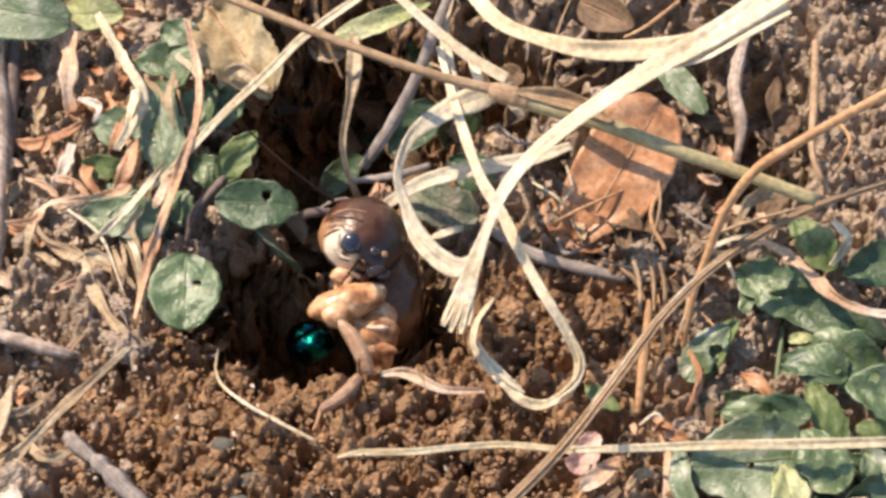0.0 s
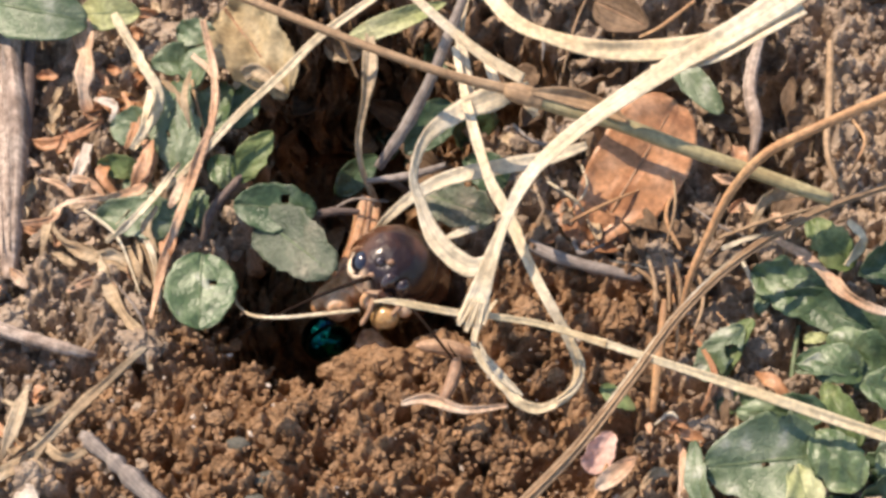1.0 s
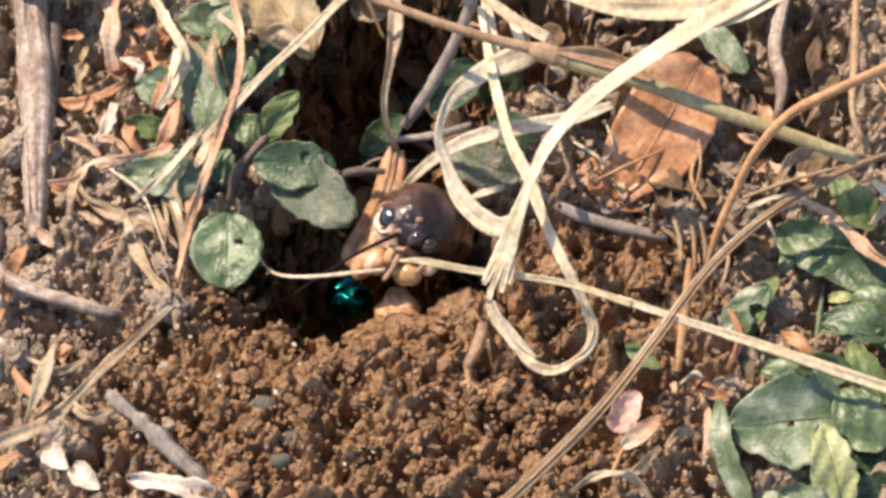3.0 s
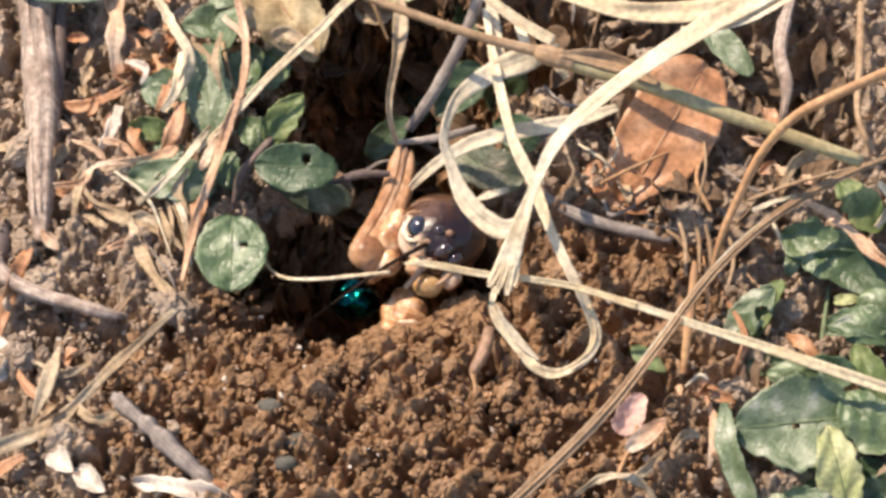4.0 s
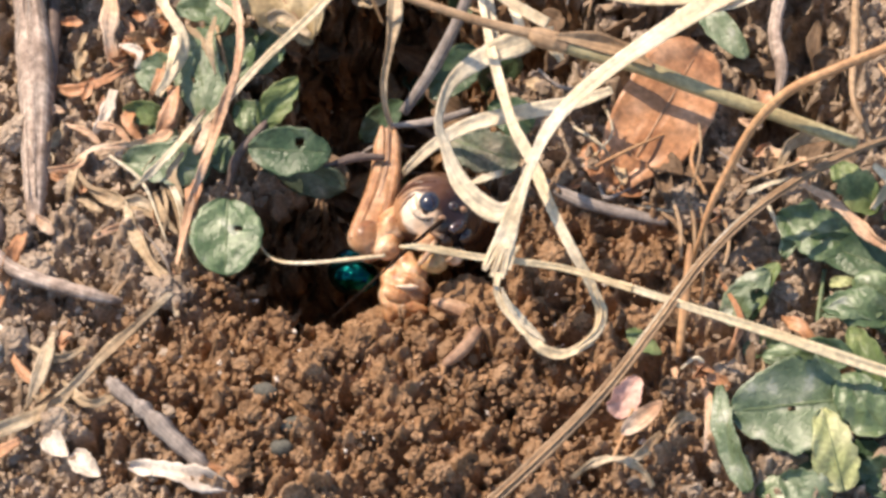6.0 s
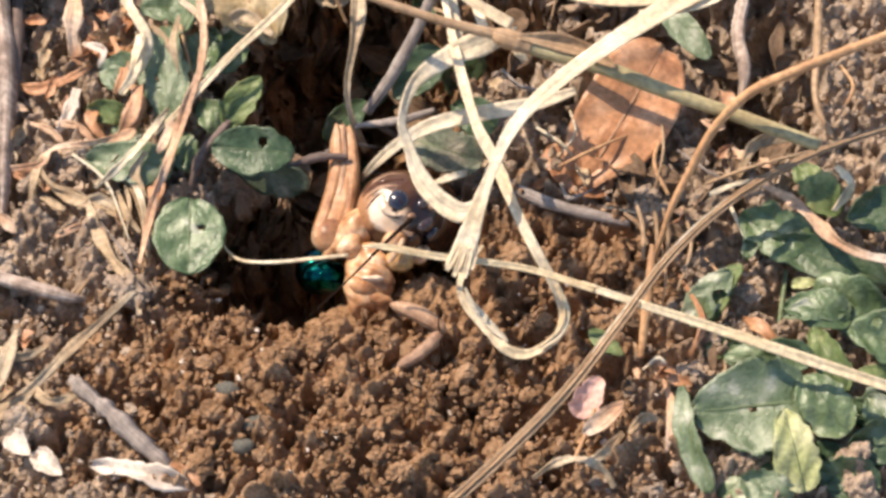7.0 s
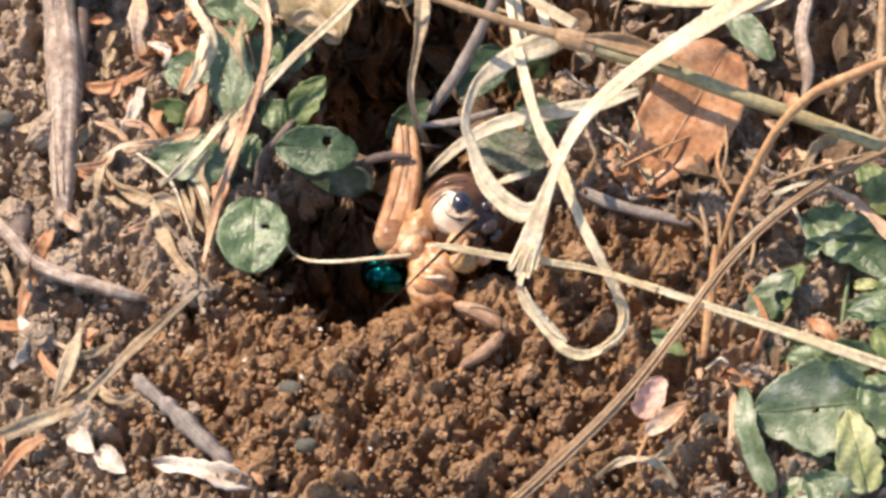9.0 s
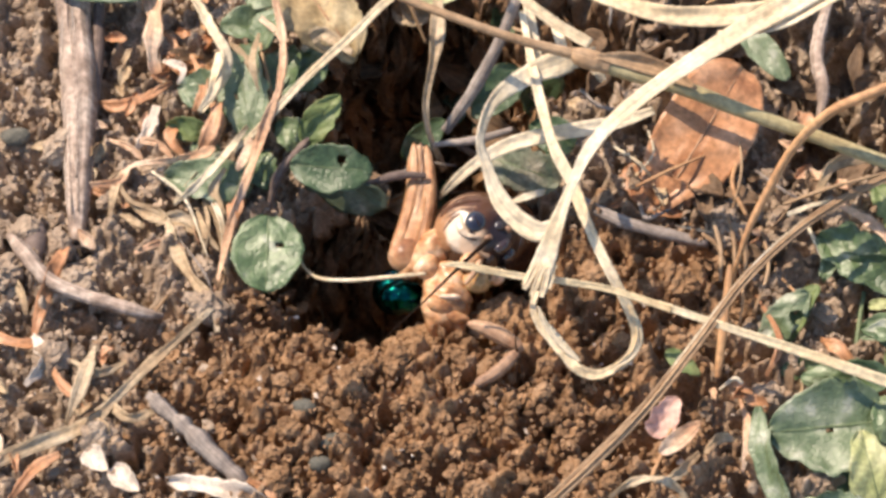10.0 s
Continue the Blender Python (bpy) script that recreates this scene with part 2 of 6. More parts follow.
def ground_material():
    """Dry crust and fresh spoil, mixed by how much spoil lies on the spot."""
    m = bpy.data.materials.new("soil")
    m.use_nodes = True
    nt = m.node_tree
    bs = nt.nodes["Principled BSDF"]
    at = nt.nodes.new("ShaderNodeAttribute")
    at.attribute_name = "spoil"
    co = nt.nodes.new("ShaderNodeTexCoord")
    n1 = nt.nodes.new("ShaderNodeTexNoise")
    n1.inputs["Scale"].default_value, n1.inputs["Detail"].default_value = 450, 6
    n2 = nt.nodes.new("ShaderNodeTexNoise")
    n2.inputs["Scale"].default_value, n2.inputs["Detail"].default_value = 2600, 5
    for n in (n1, n2):
        nt.links.new(co.outputs["Object"], n.inputs["Vector"])
    ra = ramp_node(nt, [(0.3, (0.25, 0.18, 0.12)), (0.5, (0.40, 0.305, 0.222)), (0.7, (0.55, 0.445, 0.34))])
    rb = ramp_node(nt, [(0.3, (0.19, 0.105, 0.053)), (0.5, (0.31, 0.186, 0.10)), (0.7, (0.45, 0.29, 0.175))])
    nt.links.new(n1.outputs["Fac"], ra.inputs["Fac"])
    nt.links.new(n1.outputs["Fac"], rb.inputs["Fac"])
    mix = nt.nodes.new("ShaderNodeMix")
    mix.data_type = "RGBA"
    nt.links.new(at.outputs["Fac"], mix.inputs["Factor"])
    nt.links.new(ra.outputs["Color"], mix.inputs[6])
    nt.links.new(rb.outputs["Color"], mix.inputs[7])
    gr = nt.nodes.new("ShaderNodeMapRange")
    gr.inputs["From Min"].default_value, gr.inputs["From Max"].default_value = 0.3, 0.7
    gr.inputs["To Min"].default_value, gr.inputs["To Max"].default_value = 0.7, 1.3
    nt.links.new(n2.outputs["Fac"], gr.inputs["Value"])
    sc = nt.nodes.new("ShaderNodeVectorMath")
    sc.operation = "SCALE"
    nt.links.new(mix.outputs[2], sc.inputs[0])
    nt.links.new(gr.outputs[0], sc.inputs["Scale"])
    nt.links.new(sc.outputs[0], bs.inputs["Base Color"])
    bs.inputs["Roughness"].default_value = 0.95
    bs.inputs["Specular IOR Level"].default_value = 0.2
    b = nt.nodes.new("ShaderNodeBump")
    b.inputs["Strength"].default_value, b.inputs["Distance"].default_value = 0.8, 0.0006
    nt.links.new(n2.outputs["Fac"], b.inputs["Height"])
    nt.links.new(b.outputs[0], bs.inputs["Normal"])
    return m


def head_material():
    """Brown dome with paler streaks, a cream ring round the eye and a black face, as the animal is marked."""
    m = bpy.data.materials.new("cricket_head")
    m.use_nodes = True
    nt = m.node_tree
    bs = nt.nodes["Principled BSDF"]
    co = nt.nodes.new("ShaderNodeTexCoord")
    nz = nt.nodes.new("ShaderNodeTexNoise")
    nz.inputs["Scale"].default_value, nz.inputs["Detail"].default_value = 700, 4
    nt.links.new(co.outputs["Object"], nz.inputs["Vector"])
    mp = nt.nodes.new("ShaderNodeMapping")
    mp.inputs["Scale"].default_value = (520, 190, 300)
    nt.links.new(co.outputs["Object"], mp.inputs["Vector"])
    st = nt.nodes.new("ShaderNodeTexNoise")
    st.inputs["Scale"].default_value = 1.0
    nt.links.new(mp.outputs[0], st.inputs["Vector"])
    col = ramp_node(nt, [(0.3, (0.016, 0.006, 0.004)), (0.5, (0.042, 0.016, 0.009)), (0.72, (0.105, 0.045, 0.022))])
    nt.links.new(st.outputs["Fac"], col.inputs["Fac"])
    last = col.outputs["Color"]

    def patch(last, centre, size, stretch, colour):
        sub = nt.nodes.new("ShaderNodeVectorMath")
        sub.operation = "SUBTRACT"
        sub.inputs[1].default_value = [c * 0.001 for c in centre]
        nt.links.new(co.outputs["Object"], sub.inputs[0])
        sc = nt.nodes.new("ShaderNodeVectorMath")
        sc.operation = "MULTIPLY"
        sc.inputs[1].default_value = stretch
        nt.links.new(sub.outputs[0], sc.inputs[0])
        ln = nt.nodes.new("ShaderNodeVectorMath")
        ln.operation = "LENGTH"
        nt.links.new(sc.outputs[0], ln.inputs[0])
        ad = nt.nodes.new("ShaderNodeMath")
        ad.operation = "MULTIPLY_ADD"
        ad.inputs[1].default_value, ad.inputs[2].default_value = 0.0014, -0.0007
        nt.links.new(nz.outputs["Fac"], ad.inputs[0])
        sm = nt.nodes.new("ShaderNodeMath")
        sm.operation = "ADD"
        nt.links.new(ad.outputs[0], sm.inputs[0])
        nt.links.new(ln.outputs["Value"], sm.inputs[1])
        mr = nt.nodes.new("ShaderNodeMapRange")
        mr.inputs["From Min"].default_value, mr.inputs["From Max"].default_value = size * 0.001, size * 0.00075
        nt.links.new(sm.outputs[0], mr.inputs["Value"])
        mx = nt.nodes.new("ShaderNodeMix")
        mx.data_type = "RGBA"
        nt.links.new(mr.outputs[0], mx.inputs["Factor"])
        nt.links.new(last, mx.inputs[6])
        mx.inputs[7].default_value = (*colour, 1)
        return mx.outputs[2]
    last = patch(last, (-2.6, 3.0, 1.6), 3.2, (1, 1, 1), (0.085, 0.036, 0.017))
    last = patch(last, (-4.6, 0.4, 0.0), 2.2, (1, 1, 0.8), (0.36, 0.18, 0.085))
    last = patch(last, (-3.8, 0.3, 2.4), 1.9, (1, 0.8, 1), (0.76, 0.62, 0.47))
    last = patch(last, (-2.3, -1.0, 3.3), 1.9, (1, 1, 1), (0.72, 0.52, 0.35))
    last = patch(last, (0.9, -0.7, 4.0), 2.9, (0.85, 1, 0.8), (0.022, 0.013, 0.016))
    nt.links.new(last, bs.inputs["Base Color"])
    bs.inputs["Roughness"].default_value = 0.33
    bs.inputs["Coat Weight"].default_value = 0.18
    bs.inputs["Coat Roughness"].default_value = 0.12
    b = nt.nodes.new("ShaderNodeBump")
    b.inputs["Strength"].default_value, b.inputs["Distance"].default_value = 0.5, 0.0005
    nt.links.new(nz.outputs["Fac"], b.inputs["Height"])
    nt.links.new(b.outputs[0], bs.inputs["Normal"])
    return m


HEAD = head_material()
SOIL = ground_material()

# ---- builders (lengths in millimetres) ----
MM = 0.001
rng = np.random.default_rng(7)


def part(name, bm, material, parent=None, label="", smooth=True):
    """Links a bmesh as one mesh object, under a thing or a part."""
    me = bpy.data.meshes.new(name)
    for f in bm.faces:
        f.smooth = smooth
    bm.to_mesh(me)
    bm.free()
    me.materials.append(material)
    ob = new(name, me)
    if parent is not None:
        ob.parent = parent
        if parent.get("in_place"):
            ob.matrix_parent_inverse = Matrix.Translation(-parent.location)
    if label:
        ob["label"] = label
    return ob


def thing(name, label, category, at=(0, 0, 0), group=""):
    ob = new(name)
    ob.empty_display_size = 0.004
    ob.location = Vector(at) * MM
    ob["in_place"] = 1 if any(at) else 0
    return tagged(ob, label, category, group)


def spline(pts, n):
    """Catmull-Rom through pts (rows of numbers), n samples."""
    p = np.array(pts, float)
    if len(p) == 2:
        return p[0] + (p[1] - p[0]) * np.linspace(0, 1, n)[:, None]
    p = np.vstack([2 * p[0] - p[1], p, 2 * p[-1] - p[-2]])
    out = []
    for s in np.linspace(0, len(p) - 3 - 1e-6, n):
        i = int(s)
        u = s - i
        a, b, c, d = p[i:i + 4]
        out.append(0.5 * (2 * b + (c - a) * u + (2 * a - 5 * b + 4 * c - d) * u * u + (3 * b - a - 3 * c + d) * u ** 3))
    return np.array(out)


FACING = np.array([0.0, -0.53, 0.85])
SHEEN = np.array([sv.x, sv.y - 0.53, sv.z + 0.85])          # normal of leaves that mirror the sun to the viewer


def frames_along(c):
    t = np.gradient(c, axis=0)
    t /= np.linalg.norm(t, axis=1)[:, None] + 1e-9
    side = np.cross(t, FACING)
    side /= np.linalg.norm(side, axis=1)[:, None] + 1e-9
    return t, side, np.cross(side, t)


def ribbon_mesh(pts, fold=0.12, thick=0.14, ragged=0.06, tip=0.0, seed=1, pivot=(0, 0, 0)):
    """A blade of grass along pts of (x, y, z, width, twist): folded along its midrib, ribbed, with a real thickness."""
    r = np.random.default_rng(seed)
    n = max(24, 9 * len(pts))
    s = spline(pts, n)
    c, wid, tw = s[:, :3] - np.array(pivot), np.clip(s[:, 3], 0.1, None), np.radians(s[:, 4])
    t, side, nor = frames_along(c)
    k = 9
    bm = bmesh.new()
    uv = bm.loops.layers.uv.new("UVMap")
    rows_top, rows_low = [], []
    wob = np.convolve(r.normal(0, 1, n + 6), np.ones(7) / 7, "valid") * ragged
    for i in range(n):
        sd = side[i] * math.cos(tw[i]) + nor[i] * math.sin(tw[i])
        nn = -side[i] * math.sin(tw[i]) + nor[i] * math.cos(tw[i])
        w = wid[i] * (1 + wob[i])
        ra, rb = [], []
        for j in range(k):
            a = j / (k - 1) * 2 - 1
            lift = fold * w * (abs(a) - 0.5) + 0.018 * w * math.cos(a * 14) + 0.03 * w * math.sin(a * 3 + i * 0.35)
            q = c[i] + sd * a * w / 2 + nn * lift
            edge = 1 - 0.6 * abs(a) ** 3
            ra.append(bm.verts.new((q + nn * thick / 2 * edge) * MM))
            rb.append(bm.verts.new((q - nn * thick / 2 * edge) * MM))
        rows_top.append(ra)
        rows_low.append(rb)
    ln = np.concatenate([[0], np.cumsum(np.linalg.norm(np.diff(c, axis=0), axis=1))])

    def quad(a, b, c_, d, u0, u1, v0, v1):
        f = bm.faces.new((a, b, c_, d))
        for lp, w in zip(f.loops, ((u0, v0), (u1, v0), (u1, v1), (u0, v1))):
            lp[uv].uv = w
    for i in range(n - 1):
        for j in range(k - 1):
            u0, u1 = j / (k - 1), (j + 1) / (k - 1)
            quad(rows_top[i][j], rows_top[i][j + 1], rows_top[i + 1][j + 1], rows_top[i + 1][j], u0, u1, ln[i], ln[i + 1])
            quad(rows_low[i][j + 1], rows_low[i][j], rows_low[i + 1][j], rows_low[i + 1][j + 1], u1, u0, ln[i], ln[i + 1])
        for j, sgn in ((0, 1), (k - 1, -1)):
            q = (rows_top[i][j], rows_top[i + 1][j], rows_low[i + 1][j], rows_low[i][j])
            quad(*(q if sgn > 0 else q[::-1]), 0, 0, ln[i], ln[i + 1])
    for i in (0, n - 1):
        for j in range(k - 1):
            bm.faces.new((rows_top[i][j], rows_low[i][j], rows_low[i][j + 1], rows_top[i][j + 1]))
    bmesh.ops.recalc_face_normals(bm, faces=bm.faces)
    return bm


SEED = [100]


def blade(name, pts, material, label, category="grass blade", group="", **kw):
    SEED[0] += 1
    ob = part(name, ribbon_mesh(pts, seed=SEED[0], **kw), material)
    return tagged(ob, label, category, group)


def tube_mesh(pts, sides=12, knobs=0.08, grooves=0.05, seed=1, pivot=(0, 0, 0)):
    """A stalk or twig along pts of (x, y, z, diameter): uneven, grooved, closed at both ends."""
    r = np.random.default_rng(seed)
    n = max(16, 8 * len(pts))
    s = spline(pts, n)
    c, rad = s[:, :3] - np.array(pivot), np.clip(s[:, 3] / 2, 0.04, None)
    t, side, nor = frames_along(c)
    gro = 1 + grooves * r.normal(0, 1, sides)
    wob = np.convolve(r.normal(0, 1, n + 2), np.ones(3) / 3, "valid") * knobs
    ln = np.concatenate([[0], np.cumsum(np.linalg.norm(np.diff(c, axis=0), axis=1))])
    bm = bmesh.new()
    uv = bm.loops.layers.uv.new("UVMap")
    rings = []
    for i in range(n):
        ring = []
        for j in range(sides):
            a = 2 * math.pi * j / sides
            q = c[i] + (side[i] * math.cos(a) + nor[i] * math.sin(a)) * rad[i] * gro[j] * (1 + wob[i])
            ring.append(bm.verts.new(q * MM))
        rings.append(ring)
    for i in range(n - 1):
        for j in range(sides):
            j2 = (j + 1) % sides
            f = bm.faces.new((rings[i][j], rings[i][j2], rings[i + 1][j2], rings[i + 1][j]))
            for lp, w in zip(f.loops, ((j, i), (j + 1, i), (j + 1, i + 1), (j, i + 1))):
                lp[uv].uv = (w[0] / sides * 1.6, ln[w[1]])
    bm.faces.new(rings[0])
    bm.faces.new(rings[-1][::-1])
    bmesh.ops.recalc_face_normals(bm, faces=bm.faces)
    return bm


def stalk(name, pts, material, label, category="twig", parent=None, group="", **kw):
    SEED[0] += 1
    ob = part(name, tube_mesh(pts, seed=SEED[0], **kw), material, parent)
    return ob if parent is not None else tagged(ob, label, category, group)


def leaf_mesh(base, tip, width, roll=0.0, cup=0.12, bend=0.1, belly=0.8, blunt=0.6, ragged=0.04, holes=(), seed=1, thick=0.22, pivot=(0, 0, 0), nl=30, nw=18, crumple=1.0, toward=None):
    """An ovate leaf from base to tip: cupped, bent, with sunk veins, a ragged margin and bite holes (along, across, radius)."""
    r = np.random.default_rng(seed)
    base, tip = np.array(base, float) - np.array(pivot), np.array(tip, float) - np.array(pivot)
    ax = tip - base
    length = np.linalg.norm(ax)
    t = ax / length
    side = np.cross(t, FACING if toward is None else toward)
    side /= np.linalg.norm(side)
    nor = np.cross(side, t)
    ro = math.radians(roll)
    side, nor = side * math.cos(ro) + nor * math.sin(ro), nor * math.cos(ro) - side * math.sin(ro)
    lo, ph = r.normal(0, 1, nl + 9), r.uniform(0, 6, 4)
    mL, mR = np.convolve(lo, np.ones(3) / 3, "same") * ragged, np.convolve(r.normal(0, 1, nl + 9), np.ones(3) / 3, "same") * ragged
    bm = bmesh.new()
    uv = bm.loops.layers.uv.new("UVMap")

    def surf(s, a, off):
        hw = width / 2 * max(0.02, math.sin(math.pi * min(max(s, 0.004), 0.996) ** belly)) ** blunt
        i = int(s * nl)
        hw *= 1 + (mL[i] if a < 0 else mR[i])
        z = cup * width * (a * a - 0.4) * math.sin(math.pi * s) ** 0.5 - bend * length * (2 * s - 1) ** 2
        z += crumple * width * (0.035 * math.sin(ph[0] + 5 * s + 2 * a) + 0.03 * math.sin(ph[1] + 9 * s) * abs(a) + 0.012 * math.sin(ph[2] + 17 * s - 6 * a))
        z -= 0.02 * width * math.exp(-(a / 0.06) ** 2)
        z -= 0.012 * width * max(0, math.cos((s * 7 - abs(a) * 1.4) * 2 * math.pi)) ** 6
        return (base + ax * s + side * a * hw + nor * (z + off)) * MM
    top = [[bm.verts.new(surf(i / nl, j / nw * 2 - 1, thick / 2)) for j in range(nw + 1)] for i in range(nl + 1)]
    low = [[bm.verts.new(surf(i / nl, j / nw * 2 - 1, -thick / 2)) for j in range(nw + 1)] for i in range(nl + 1)]

    def gone(i, j):
        if i < 0 or j < 0 or i >= nl or j >= nw:
            return True
        s, a = (i + 0.5) / nl, ((j + 0.5) / nw * 2 - 1)
        return any(((s - hs) * length) ** 2 + ((a - ha) * width / 2) ** 2 < hr * hr for hs, ha, hr in holes)
    for i in range(nl):
        for j in range(nw):
            if gone(i, j):
                continue
            w = ((j / nw, i / nl * length), ((j + 1) / nw, i / nl * length), ((j + 1) / nw, (i + 1) / nl * length), (j / nw, (i + 1) / nl * length))
            for g, q in ((top, 1), (low, -1)):
                vs = (g[i][j], g[i][j + 1], g[i + 1][j + 1], g[i + 1][j])
                f = bm.faces.new(vs[::q])
                for lp, ww in zip(f.loops, w[::q]):
                    lp[uv].uv = ww
            for di, dj, a, b in ((-1, 0, (i, j), (i, j + 1)), (1, 0, (i + 1, j + 1), (i + 1, j)), (0, -1, (i + 1, j), (i, j)), (0, 1, (i, j + 1), (i + 1, j + 1))):
                if gone(i + di, j + dj):
                    bm.faces.new((top[a[0]][a[1]], low[a[0]][a[1]], low[b[0]][b[1]], top[b[0]][b[1]]))
    bmesh.ops.delete(bm, geom=[v for v in bm.verts if not v.link_faces], context="VERTS")
    bmesh.ops.recalc_face_normals(bm, faces=bm.faces)
    rib = tube_mesh([(*(surf(u, 0, thick * 0.5) / MM), max(0.12, 0.055 * width * (1 - 0.8 * u))) for u in (0, 0.15, 0.3, 0.45, 0.6, 0.75, 0.9)], sides=6, knobs=0.05, seed=seed)
    return bm, rib


def leaf(name, base, tip, width, material, label="", category="leaf", parent=None, group="", **kw):
    SEED[0] += 1
    bm, rib = leaf_mesh(base, tip, width, seed=SEED[0], **kw)
    ob = part(name, bm, material, parent, label if parent is not None else "")
    if width > 3.5:
        part("midrib", rib, RIB_GREEN if material in GREENS else RIB_DRY, ob)
    else:
        rib.free()
    return ob if parent is not None else tagged(ob, label, category, group)


def blob_mesh(rx, ry, rz, sub=4, lump=0.03, freq=0.35, seed=0.0, squash=None):
    """A rounded lump with radii in mm, uneven by `lump`."""
    bm = bmesh.new()
    bmesh.ops.create_icosphere(bm, subdivisions=sub, radius=1.0)
    for v in bm.verts:
        d = v.co.copy()
        k = 1 + lump * noise.noise(Vector((d.x * rx, d.y * ry, d.z * rz)) * freq + Vector((seed, seed * 0.7, 3.1)))
        if squash:
            k *= squash(d)
        v.co = Vector((d.x * rx, d.y * ry, d.z * rz)) * k * MM
    return bm


# ---- the ground ----
def pit_depth(x, y):
    """The burrow's mouth, and bowls dug to darken the shaded litter behind it."""
    wob = 1 + 0.13 * np.sin(x * 0.55 + 1.0) * np.cos(y * 0.6) + 0.09 * np.sin(x * 1.3 + y * 1.1) + 0.05 * np.sin(x * 2.7 - y * 2.1)

    def bowl(cx, cy, rx, ry, deep, steep):
        r = np.sqrt(((x - cx) / rx) ** 2 + ((y - cy) / ry) ** 2) / wob
        return deep / (1 + np.exp((r - 0.88) * steep))
    return np.maximum.reduce([
        bowl(-7.0, -1.0, 13.8, 9.3, 27.0, 13), bowl(-5.5, 23.0, 12.0, 18.0, 36.0, 9), bowl(36.5, 20.0, 6.0, 10.0, 20.0, 7),
        bowl(9.0, 28.0, 10.0, 6.5, 18.0, 7), bowl(20.0, 16.0, 8.0, 3.0, 4.0, 5), bowl(27.0, 29.0, 7.5, 5.5, 15.0, 7)])


def spoil_amount(x, y):
    e = np.sqrt(((x + 3.0) / 33.0) ** 2 + ((y + 18.0) / 19.0) ** 2) + 0.1 * np.sin(x * 0.31) * np.cos(y * 0.4 + 1) + 0.05 * np.sin(x * 0.9 + y)
    e2 = np.sqrt(((x - 15.0) / 15.0) ** 2 + ((y + 4.0) / 9.0) ** 2) + 0.1 * np.sin(x * 0.5 + 2) * np.cos(y * 0.6)
    return 1 / (1 + np.exp((np.minimum(e, e2) - 0.92) * 12))


def ground_base(x, y):
    near = np.exp(-(x * x + y * y) / 90.0 ** 2)
    h = near * (0.8 * np.sin(x * 0.11 + 0.4) * np.cos(y * 0.13) + 0.4 * np.sin(x * 0.33 + y * 0.27))
    e2 = ((x + 4.0) / 30.0) ** 2 + ((y + 22.0) / 15.0) ** 2
    h = h + 2.6 * np.exp(-e2 * 1.6)
    h = h + (0.02 * np.maximum(0, np.hypot(x, y) - 120)) * 0.3 * np.sin(x * 0.004) * np.cos(y * 0.005)
    return h - pit_depth(x, y)


